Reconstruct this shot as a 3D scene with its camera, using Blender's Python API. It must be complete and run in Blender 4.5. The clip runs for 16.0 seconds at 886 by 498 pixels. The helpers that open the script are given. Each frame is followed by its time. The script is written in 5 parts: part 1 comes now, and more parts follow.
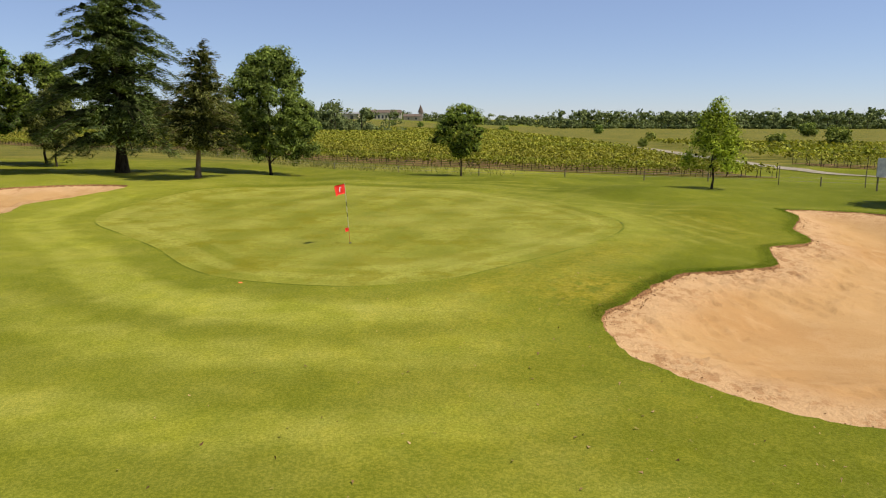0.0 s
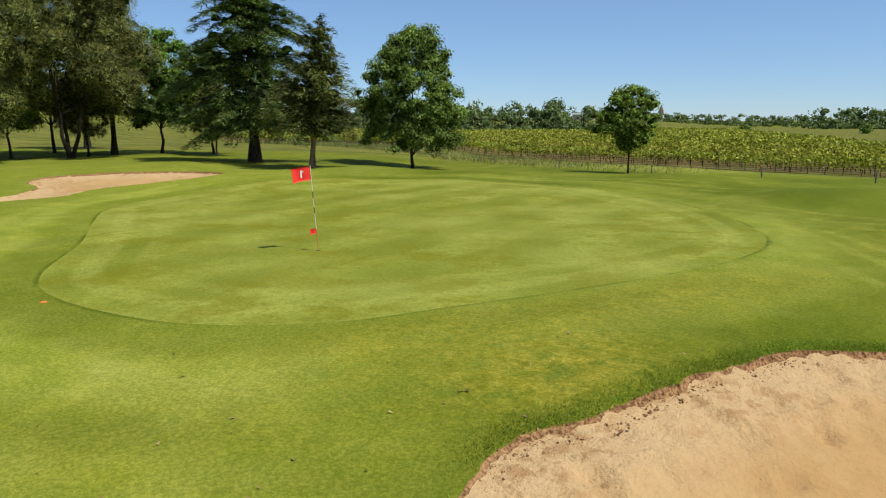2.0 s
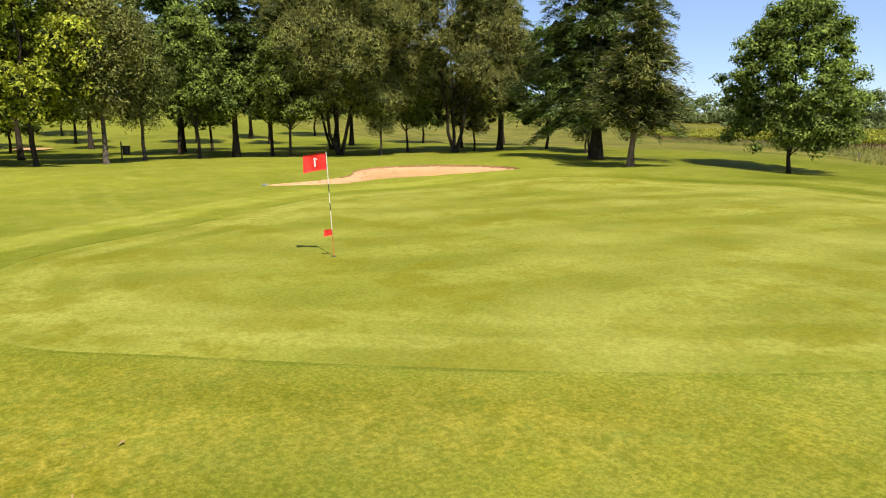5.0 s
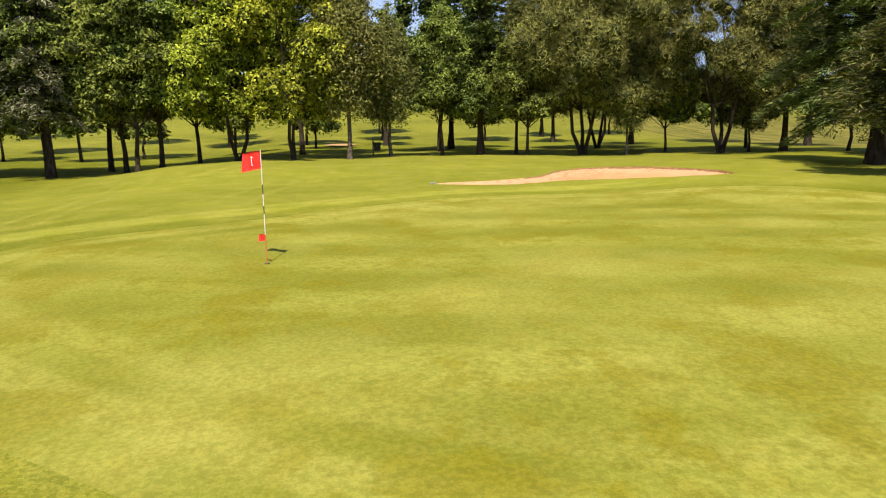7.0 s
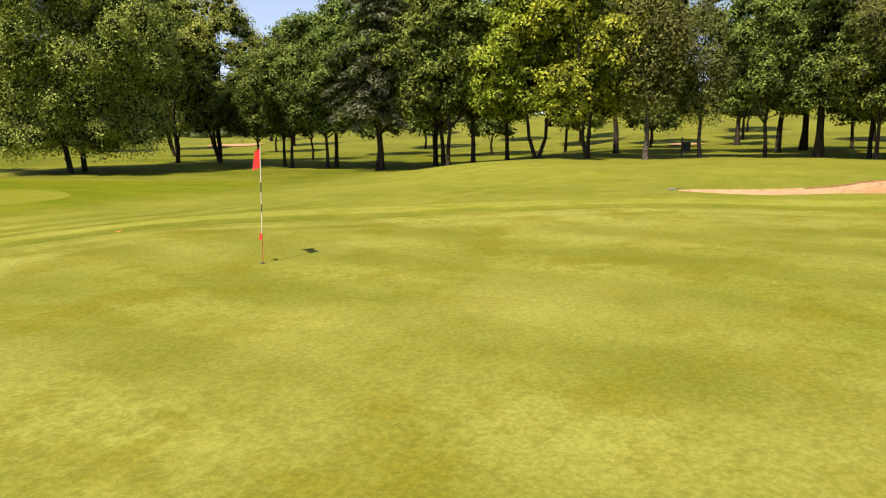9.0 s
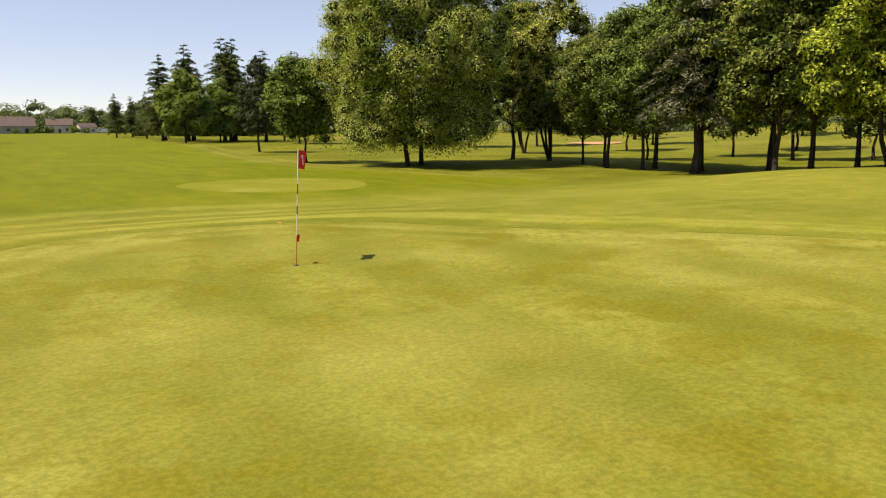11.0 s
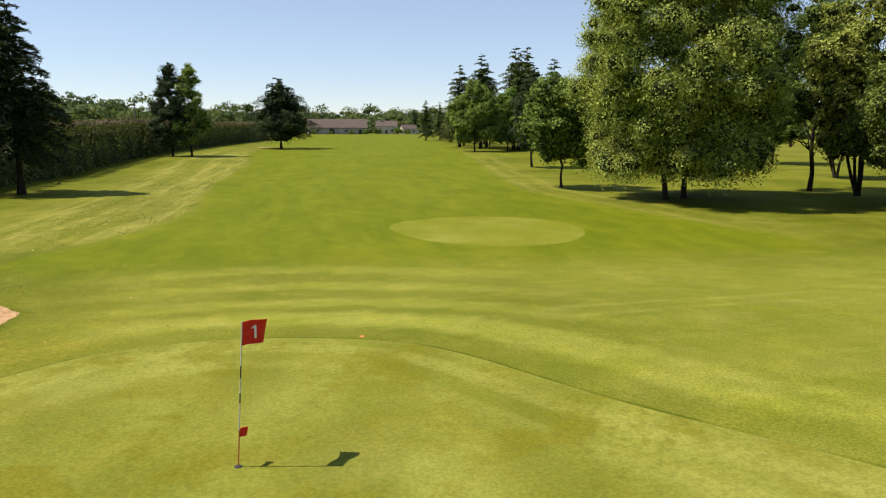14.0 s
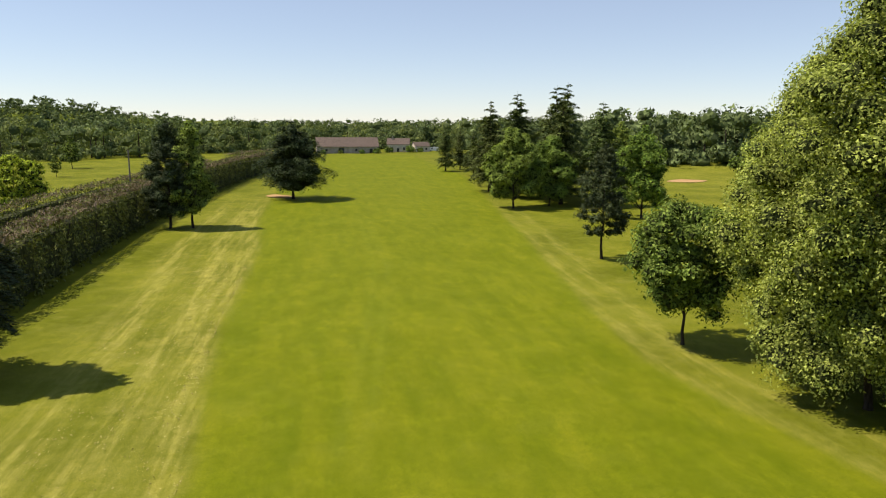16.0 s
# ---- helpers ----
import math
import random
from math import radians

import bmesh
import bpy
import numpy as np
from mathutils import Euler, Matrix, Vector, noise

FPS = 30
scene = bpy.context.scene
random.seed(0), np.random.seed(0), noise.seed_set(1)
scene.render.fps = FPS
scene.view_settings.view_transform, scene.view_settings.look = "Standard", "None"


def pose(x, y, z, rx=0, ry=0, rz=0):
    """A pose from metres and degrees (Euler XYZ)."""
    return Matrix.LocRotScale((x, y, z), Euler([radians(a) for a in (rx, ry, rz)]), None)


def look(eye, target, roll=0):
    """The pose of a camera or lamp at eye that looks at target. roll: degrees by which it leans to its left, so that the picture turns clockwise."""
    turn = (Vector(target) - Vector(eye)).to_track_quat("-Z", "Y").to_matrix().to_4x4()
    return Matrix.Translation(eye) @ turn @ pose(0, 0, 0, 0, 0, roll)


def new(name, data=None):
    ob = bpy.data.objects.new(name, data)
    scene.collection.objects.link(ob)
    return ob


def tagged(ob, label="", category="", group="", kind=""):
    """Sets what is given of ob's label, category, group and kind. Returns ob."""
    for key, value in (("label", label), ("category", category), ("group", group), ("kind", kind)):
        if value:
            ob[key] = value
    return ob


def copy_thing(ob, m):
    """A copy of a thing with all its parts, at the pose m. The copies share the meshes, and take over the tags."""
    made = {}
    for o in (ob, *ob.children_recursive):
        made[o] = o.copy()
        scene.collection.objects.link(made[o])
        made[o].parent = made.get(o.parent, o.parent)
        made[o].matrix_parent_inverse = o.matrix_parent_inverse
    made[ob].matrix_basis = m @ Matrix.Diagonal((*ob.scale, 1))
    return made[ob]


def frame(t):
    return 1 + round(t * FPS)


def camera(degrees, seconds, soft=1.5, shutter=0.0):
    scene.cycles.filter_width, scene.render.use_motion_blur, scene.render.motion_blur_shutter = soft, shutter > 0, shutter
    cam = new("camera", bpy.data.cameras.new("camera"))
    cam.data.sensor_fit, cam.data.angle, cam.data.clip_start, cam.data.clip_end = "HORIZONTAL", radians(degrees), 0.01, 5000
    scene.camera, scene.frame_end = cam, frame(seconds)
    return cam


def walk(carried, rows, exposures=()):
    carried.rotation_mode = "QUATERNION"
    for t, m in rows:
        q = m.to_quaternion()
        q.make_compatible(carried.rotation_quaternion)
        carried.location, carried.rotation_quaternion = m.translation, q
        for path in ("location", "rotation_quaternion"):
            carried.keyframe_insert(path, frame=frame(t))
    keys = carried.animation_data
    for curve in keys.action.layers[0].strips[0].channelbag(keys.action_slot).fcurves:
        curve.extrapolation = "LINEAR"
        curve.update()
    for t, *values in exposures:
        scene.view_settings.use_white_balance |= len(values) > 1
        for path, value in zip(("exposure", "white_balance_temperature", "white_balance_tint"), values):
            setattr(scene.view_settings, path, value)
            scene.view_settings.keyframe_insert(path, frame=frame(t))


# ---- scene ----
cam = camera(63.9, 16.0, soft=1.15)
METRES, EYE, TILT, LEAN, TURN = 76.0, 4.3, -10.3, 0.0, 0.0
ROWS = [
    (0.0, 0.0, 0.0, 0.0, 0.0, 0.0, -0.0),
    (0.5, 0.0214, 0.0442, 0.0014, 3.23, 0.05, -0.57),
    (1.0, 0.0412, 0.0782, 0.0035, 7.57, 0.0, -1.31),
    (1.5, 0.0576, 0.104, 0.0057, 12.93, -0.11, -2.21),
    (2.0, 0.0719, 0.1252, 0.0073, 18.84, -0.33, -3.21),
    (2.5, 0.0845, 0.1454, 0.0092, 25.14, -0.68, -4.22),
    (3.0, 0.0963, 0.1643, 0.0111, 31.24, -1.15, -5.1),
    (3.5, 0.1073, 0.1837, 0.0134, 37.34, -1.74, -5.94),
    (4.0, 0.1184, 0.2055, 0.0165, 43.74, -2.44, -6.76),
    (6.5, 0.1445, 0.332, 0.0356, 76.24, -7.2, -9.46),
    (7.0, 0.1419, 0.3581, 0.0406, 83.45, -8.46, -9.65),
    (7.5, 0.1356, 0.3845, 0.0449, 91.19, -9.8, -9.7),
    (8.0, 0.1265, 0.4065, 0.0484, 98.6, -11.07, -9.59),
    (8.5, 0.1147, 0.4269, 0.0521, 106.56, -12.44, -9.32),
    (9.0, 0.0992, 0.4467, 0.0555, 115.1, -13.81, -8.79),
    (11.5, 0.0045, 0.4989, 0.0659, 153.11, -18.64, -4.6),
    (12.0, -0.0164, 0.5006, 0.0666, 159.85, -19.14, -3.52),
    (12.5, -0.0343, 0.4997, 0.0667, 165.28, -19.44, -2.62),
    (13.0, -0.0504, 0.4967, 0.0667, 169.81, -19.63, -1.84),
    (13.5, -0.0635, 0.4834, 0.0707, 170.04, -19.73, -1.84),
    (14.0, -0.0631, 0.4514, 0.0883, 170.13, -19.78, -1.95),
    (14.5, -0.0517, 0.4016, 0.1106, 170.2, -19.84, -2.0),
    (15.0, -0.0409, 0.3403, 0.1307, 170.29, -19.88, -2.02),
    (15.5, -0.0351, 0.2682, 0.149, 170.36, -19.91, -2.0),
    (16.0, -0.0341, 0.1826, 0.1656, 170.41, -19.88, -1.97),
]
# drift of the flown path east and north, in metres
DRIFT_T = (0, 4, 6.5, 8, 9.2, 11.5, 13.5, 14, 16)
DRIFT_X = (0, 0, -0.58, -0.5, -0.43, -0.08, 0.22, 0.25, 0.25)
DRIFT_Y = (0.15, -0.1, -0.2, -0.42, -0.4, -0.35, -0.1, 0.15, 0.15)


def flown(t, x, y, z, yaw, pitch, roll):
    m = pose(0, 0, EYE, TILT, LEAN, TURN) @ pose(METRES * x, METRES * y, METRES * z, 90 + pitch, roll, yaw)
    return Matrix.Translation((np.interp(t, DRIFT_T, DRIFT_X), np.interp(t, DRIFT_T, DRIFT_Y), 0)) @ m


EXPOSURES = [(0.0, 0.44, 6850, 13), (1.0, 0.38, 6200, 5), (2.5, 0.45, 6020, 0), (3.5, 0.65, 6120, 2), (4.2, 0.82, 6350, 6), (6.5, 0.93, 6850, 18), (8.0, 0.9, 6850, 20),
             (9.2, 0.86, 6850, 20), (11.5, 0.67, 7250, 23), (12.2, 0.62, 7100, 21), (13.3, 0.57, 6500, 14), (14.5, 0.61, 6600, 14), (16.0, 0.59, 6830, 15)]
walk(cam, [(r[0], flown(*r)) for r in ROWS], EXPOSURES)

# ---- world and sun ----
SUN = Vector((1.17, -0.24, 1.86)).normalized()
world = bpy.data.worlds.new("sky")
scene.world = world
world.use_nodes = True
wn = world.node_tree.nodes
sky = wn.new("ShaderNodeTexSky")
sky.sky_type = "NISHITA"
sky.sun_disc = False
sky.sun_elevation = math.asin(SUN.z)
sky.sun_rotation = math.atan2(SUN.x, SUN.y)
sky.air_density, sky.dust_density, sky.ozone_density = 1.0, 0.1, 1.6
sky.altitude = 1500
haze = wn.new("ShaderNodeMix")
haze.data_type, haze.blend_type = "RGBA", "MULTIPLY"
haze.inputs[0].default_value = 1.0
haze.inputs[7].default_value = (0.97, 0.98, 1.06, 1)
world.node_tree.links.new(sky.outputs[0], haze.inputs[6])
thin = wn.new("ShaderNodeMix")
thin.data_type = "RGBA"
thin.inputs[0].default_value = 0.3
thin.inputs[7].default_value = (4.9, 5.7, 7.4, 1)
world.node_tree.links.new(haze.outputs[2], thin.inputs[6])
# the air is clear and deep blue to the north, paler towards the sun's side
way = wn.new("ShaderNodeTexCoord")
split = wn.new("ShaderNodeSeparateXYZ")
world.node_tree.links.new(way.outputs["Generated"], split.inputs[0])
side = wn.new("ShaderNodeMapRange")
side.interpolation_type = "SMOOTHSTEP"
for i, v in ((1, 0.75), (2, -0.75)):
    side.inputs[i].default_value = v
world.node_tree.links.new(split.outputs["Y"], side.inputs[0])
air = wn.new("ShaderNodeMix")
air.data_type = "RGBA"
air.inputs[6].default_value = (0.85, 0.94, 1.07, 1)
air.inputs[7].default_value = (1.20, 1.20, 1.12, 1)
world.node_tree.links.new(side.outputs[0], air.inputs[0])
lit = wn.new("ShaderNodeMix")
lit.data_type, lit.blend_type = "RGBA", "MULTIPLY"
lit.inputs[0].default_value = 1.0
world.node_tree.links.new(thin.outputs[2], lit.inputs[6])
world.node_tree.links.new(air.outputs[2], lit.inputs[7])
world.node_tree.links.new(lit.outputs[2], wn["Background"].inputs[0])
wn["Background"].inputs[1].default_value = 0.074
sun = new("sun", bpy.data.lights.new("sun", "SUN"))
sun.data.energy, sun.data.angle, sun.data.color = 4.2, radians(0.6), (1.0, 0.95, 0.86)
sun.matrix_world = look(SUN * 50, (0, 0, 0))


# ---- materials ----
class Mat:
    """A node material with short ways to add nodes."""

    def __init__(self, name, rough=0.8, spec=0.3):
        self.m = bpy.data.materials.new(name)
        self.m.use_nodes = True
        self.t = self.m.node_tree
        self.b = self.t.nodes["Principled BSDF"]
        self.b.inputs["Roughness"].default_value = rough
        self.b.inputs["Specular IOR Level"].default_value = spec

    def node(self, kind, **values):
        n = self.t.nodes.new("ShaderNode" + kind)
        for k, v in values.items():
            n.inputs[k.replace("_", " ")].default_value = v
        return n

    def link(self, a, b):
        self.t.links.new(a, b)

    def coords(self):
        return self.node("NewGeometry").outputs["Position"]

    def noise(self, scale, detail=3.0, rough=0.55, stretch=None, where=None):
        n = self.node("TexNoise", Scale=scale, Detail=detail, Roughness=rough)
        src = where or self.coords()
        if stretch:
            mp = self.node("Mapping", Scale=stretch[:3], Rotation=(0, 0, stretch[3] if len(stretch) > 3 else 0))
            self.link(src, mp.inputs["Vector"])
            src = mp.outputs[0]
        self.link(src, n.inputs["Vector"])
        return n.outputs["Fac"]

    def ramp(self, fac, lo, hi, a=0.0, b=1.0):
        n = self.node("MapRange")
        n.interpolation_type = "SMOOTHSTEP"
        for k, v in zip((1, 2, 3, 4), (lo, hi, a, b)):
            n.inputs[k].default_value = v
        self.link(fac, n.inputs[0])
        return n.outputs[0]

    def math(self, op, a, b=0.5):
        n = self.node("Math")
        n.operation = op
        for i, v in enumerate((a, b)):
            if isinstance(v, (int, float)):
                n.inputs[i].default_value = v
            else:
                self.link(v, n.inputs[i])
        return n.outputs[0]

    def mix(self, fac, a, b, blend="MIX"):
        n = self.node("Mix")
        n.data_type, n.blend_type = "RGBA", blend
        if isinstance(fac, (int, float)):
            n.inputs[0].default_value = fac
        else:
            self.link(fac, n.inputs[0])
        for i, v in ((6, a), (7, b)):
            if isinstance(v, tuple):
                n.inputs[i].default_value = (*v[:3], 1)
            else:
                self.link(v, n.inputs[i])
        return n.outputs[2]

    def lines(self, degrees, period, wobble=0.0, soft=0.7):
        """Parallel soft stripes across the ground, 0 to 1."""
        mp = self.node("Mapping", Rotation=(0, 0, radians(degrees)))
        self.link(self.coords(), mp.inputs["Vector"])
        sep = self.node("SeparateXYZ")
        self.link(mp.outputs[0], sep.inputs[0])
        a = self.math("MULTIPLY", sep.outputs["X"], 2 * math.pi / period)
        if wobble:
            a = self.math("ADD", a, self.math("MULTIPLY", self.noise(0.16, 3), wobble))
        return self.ramp(self.math("SINE", a), -soft, soft)

    def mark(self, a, b, gap, width):
        """A pair of wheel marks on the ground from a to b."""
        a, b = Vector((*a, 0)), Vector((*b, 0))
        t = (b - a).normalized()
        out = []
        for axis_way in (t, Vector((-t.y, t.x, 0))):
            n = self.node("VectorMath")
            n.operation = "DOT_PRODUCT"
            n.inputs[1].default_value = axis_way
            self.link(self.coords(), n.inputs[0])
            out.append(self.math("SUBTRACT", n.outputs["Value"], a.dot(axis_way)))
        off = self.math("ADD", out[1], self.math("MULTIPLY", self.noise(0.12, 2), 1.6))
        off = self.math("ABSOLUTE", self.math("SUBTRACT", self.math("ABSOLUTE", self.math("SUBTRACT", off, 0.8)), gap))
        length = (b - a).length
        run = self.math("MULTIPLY", self.ramp(out[0], 0, 2.5), self.ramp(out[0], length, length - 3.0))
        return self.math("MULTIPLY", run, self.ramp(off, width, 0.25 * width))

    def attr(self, name):
        n = self.node("Attribute")
        n.attribute_name = name
        return n.outputs["Fac"]

    def colour(self, c):
        if isinstance(c, tuple):
            self.b.inputs["Base Color"].default_value = (*c[:3], 1)
        else:
            self.link(c, self.b.inputs["Base Color"])

    def bump(self, fac, strength=0.5, distance=0.02):
        n = self.node("Bump", Strength=strength, Distance=distance)
        self.link(fac, n.inputs["Height"])
        self.link(n.outputs[0], self.b.inputs["Normal"])

    def leafy(self, colour, through_amount=0.35, tint=(1.15, 1.2, 0.5)):
        """Light passing through thin leaves."""
        tr = self.node("BsdfTranslucent")
        mx = self.node("MixShader")
        mx.inputs[0].default_value = through_amount
        self.colour(colour)
        self.link(self.mix(1.0, colour, tint, "MULTIPLY"), tr.inputs[0])
        self.link(self.b.outputs[0], mx.inputs[1])
        self.link(tr.outputs[0], mx.inputs[2])
        self.link(mx.outputs[0], self.t.nodes["Material Output"].inputs[0])


def leaf_material(name, dark, light, rough=0.75, spec=0.08, amount=0.35):
    k = Mat(name, rough, spec)
    dark, light = tuple(1.15 * v for v in dark), tuple(2.1 * v for v in light)
    isl = k.node("NewGeometry").outputs["Random Per Island"]
    obj = k.node("ObjectInfo").outputs["Random"]
    c = k.mix(isl, dark, light)
    hue = k.node("HueSaturation")
    k.link(c, hue.inputs["Color"])
    k.link(k.ramp(obj, 0, 1, 0.485, 0.512), hue.inputs["Hue"])
    k.link(k.ramp(k.noise(0.45, 2), 0.3, 0.7, 0.72, 1.25), hue.inputs["Value"])
    k.leafy(hue.outputs[0], 0.55 * amount)
    return k.m


def grass_material(name, lush, pale, dry, grain=1.0, kind="rough", patchy=1.0):
    k = Mat(name, 0.85, 0.04)
    big = k.noise(0.09, 3)
    mid = k.noise(0.55, 4, 0.6)
    fine = k.noise((9.0 if kind == "green" else 19.0) / grain, 5, 0.75)
    tiny = k.noise(55.0 / grain, 2, 0.7)
    c = k.mix(k.ramp(big, 0.35, 0.65, 0.0, 0.45), lush, pale)
    c = k.mix(k.ramp(mid, 0.48, 0.72, 0, 0.5 if kind == "green" else 0.24), c, dry)
    if kind == "green":
        # crossing mower stripes, soft where the mower turned
        for turn, period, amount in ((15, 2.9, 0.62), (-18, 3.3, 0.50), (72, 3.6, 0.28)):
            far_off = k.ramp(k.noise(0.10, 2, 0.5, (1, 1, 1, radians(turn))), 0.3, 0.60, 0.30, 1.0)
            lane = k.math("MULTIPLY", k.lines(turn, period, 2.4, 0.6), far_off)
            c = k.mix(k.math("MULTIPLY", lane, amount * patchy), c, k.mix(1.0, c, (0.66, 0.69, 0.42), "MULTIPLY"))
        rim = k.attr("rim")
        turnings = k.math("MULTIPLY", k.ramp(k.math("SINE", k.math("MULTIPLY", rim, 5.4)), -0.6, 0.6), k.ramp(rim, -3.4, -1.0, 0.0, 0.38 * patchy))
        c = k.mix(turnings, c, pale)
        w2 = k.noise(0.62, 7, 0.66)
        c = k.mix(k.ramp(w2, 0.50, 0.60, 0.0, 0.66 * patchy), c, (0.170, 0.154, 0.008))
        w3 = k.noise(1.7, 6, 0.7)
        c = k.mix(k.ramp(w3, 0.46, 0.70, 0.0, 0.60 * patchy), c, (0.180, 0.162, 0.014))
        w4 = k.noise(4.2, 5, 0.75)
        c = k.mix(k.ramp(w4, 0.46, 0.66, 0.0, 0.55 * patchy), c, (0.150, 0.142, 0.016))
        w5 = k.noise(0.22, 4, 0.55)
        c = k.mix(k.ramp(w5, 0.42, 0.72, 0.0, 0.5), c, (0.296, 0.286, 0.060))
    else:
        c = k.mix(k.math("MULTIPLY", k.attr("mow"), 0.92), c, k.mix(k.ramp(k.noise(0.7, 5, 0.65, (1.0, 1.6, 1.0)), 0.34, 0.68), (0.300, 0.298, 0.042), (0.360, 0.342, 0.070)))
        c = k.mix(k.math("MULTIPLY", k.attr("rank"), 0.7), c, (0.080, 0.108, 0.008))
        c = k.mix(k.math("MULTIPLY", k.attr("short"), 0.75), c, k.mix(k.ramp(k.noise(0.45, 4, 0.6, (1.5, 0.3, 1.0)), 0.32, 0.7), (0.130, 0.160, 0.004), (0.182, 0.196, 0.007)))
        streak = k.noise(1.0, 4, 0.6, (1.7, 0.13, 1.0))
        c = k.mix(k.math("MULTIPLY", k.attr("dry"), k.math("MULTIPLY", k.ramp(k.noise(1.4, 4, 0.65), 0.25, 0.65, 0.45, 1.0), k.ramp(streak, 0.36, 0.66, 0.25, 1.1))), c, dry)
        turf = k.noise(2.6, 5, 0.75)
        worn = k.mix(k.ramp(k.noise(5.5, 4, 0.7), 0.35, 0.65), (0.190, 0.165, 0.012), (0.325, 0.262, 0.036))
        c = k.mix(k.math("MULTIPLY", k.attr("worn"), k.ramp(turf, 0.34, 0.55, 0.0, 1.0)), c, worn)
        for ends in (((-10, 17.2), (-31, 15.2)), ((-13.2, 22.4), (-28, 23.4)), ((-21, 17), (-36, 21)), ((7.2, 34.5), (10.4, 23.6)), ((9.2, 34.5), (12.2, 25.5)), ((6.5, 38.5), (14.0, 31.5)), ((-4, 50.5), (9.5, 42.5)), ((-9, 50), (8, 46))):
            c = k.mix(k.math("MULTIPLY", k.mark(*ends, 0.62, 0.3), k.ramp(k.noise(1.2, 4, 0.6), 0.3, 0.65, 0.0, 0.5)), c, (0.290, 0.280, 0.055))
        # longer collar grass that the mower leaves at the edge of the green; its step shadow is painted as a dark line
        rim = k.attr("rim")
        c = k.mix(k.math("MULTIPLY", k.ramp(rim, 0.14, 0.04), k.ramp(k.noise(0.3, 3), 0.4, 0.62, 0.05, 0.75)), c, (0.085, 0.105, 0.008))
        rows = k.noise(1.0, 4, 0.65, (0.10, 0.9, 1.0, radians(34.9)))
        crop = k.mix(k.ramp(rows, 0.38, 0.62), (0.088, 0.094, 0.016), (0.215, 0.180, 0.042))
        c = k.mix(k.attr("field"), c, crop)
        blotch = k.noise(0.33, 6, 0.66)
        c = k.mix(k.ramp(blotch, 0.40, 0.62, 0.0, 0.45), c, k.mix(1.0, c, (0.80, 0.87, 0.55), "MULTIPLY"))
        bright = k.noise(0.9, 6, 0.7, (1.0, 0.7, 1.0))
        c = k.mix(k.ramp(bright, 0.46, 0.66, 0.0, 0.45), c, k.mix(1.0, c, (1.36, 1.28, 1.2), "MULTIPLY"))
        tuft = k.noise(1.6, 5, 0.7)
        c = k.mix(k.ramp(tuft, 0.42, 0.66, 0.0, 0.26), c, k.mix(1.0, c, (0.72, 0.80, 0.6), "MULTIPLY"))
    c = k.mix(k.ramp(fine, 0.38, 0.60, 0.0, 0.52 if kind == "green" else 0.75), c, k.mix(1.0, c, (0.52, 0.60, 0.42), "MULTIPLY"))
    c = k.mix(k.ramp(tiny, 0.4, 0.7, 0.0, 0.4 if kind == "green" else 0.6), c, k.mix(1.0, c, (1.45, 1.35, 1.4), "MULTIPLY"))
    k.colour(c)
    k.bump(k.math("ADD", k.math("MULTIPLY", fine, 0.7), k.math("MULTIPLY", tiny, 0.4)), 0.55 if kind != "green" else 0.25, 0.05 * grain)
    return k.m


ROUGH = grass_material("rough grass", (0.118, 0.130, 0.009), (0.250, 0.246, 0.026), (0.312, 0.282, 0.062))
GREEN = grass_material("close-mown green", (0.218, 0.226, 0.030), (0.345, 0.330, 0.070), (0.290, 0.260, 0.036), 0.6, "green")
APRON = grass_material("mown tee grass", (0.180, 0.196, 0.012), (0.228, 0.230, 0.026), (0.21, 0.20, 0.02), 0.6, "green", 0.25)


def sand_material():
    k = Mat("bunker sand", 0.95, 0.05)
    big, mid, fine, crumb = k.noise(0.18, 3), k.noise(1.1, 4, 0.6), k.noise(14, 4, 0.7), k.noise(5.0, 5, 0.75)
    c = k.mix(k.ramp(big, 0.4, 0.65), (0.400, 0.244, 0.104), (0.368, 0.210, 0.084))
    c = k.mix(k.ramp(mid, 0.45, 0.7, 0, 0.35), c, (0.48, 0.315, 0.155))
    c = k.mix(k.attr("edge"), c, (0.520, 0.336, 0.172))
    trod = k.math("MULTIPLY", k.ramp(k.noise(0.5, 3), 0.38, 0.54), k.attr("edge"))
    damp = k.math("MULTIPLY", k.ramp(k.noise(3.4, 6, 0.75), 0.47, 0.58, 0, 0.95), trod)
    c = k.mix(damp, c, (0.345, 0.185, 0.080))
    c = k.mix(k.ramp(fine, 0.5, 0.75, 0, 0.35), c, (0.28, 0.135, 0.055))
    k.colour(c)
    rough_face = k.math("MULTIPLY", crumb, k.math("ADD", k.math("MULTIPLY", k.attr("edge"), 1.1), 0.25))
    k.bump(k.math("ADD", k.math("ADD", k.math("MULTIPLY", mid, 0.4), k.math("MULTIPLY", fine, 0.25)), rough_face), 0.9, 0.09)
    return k.m


def plain(name, a, b, scale=8.0, rough=0.8, spec=0.3, bump=0.3, dist=0.01, stretch=None):
    k = Mat(name, rough, spec)
    n = k.noise(scale, 4, 0.6, stretch)
    k.colour(k.mix(k.ramp(n, 0.3, 0.7), a, b))
    k.bump(n, bump, dist)
    return k.m


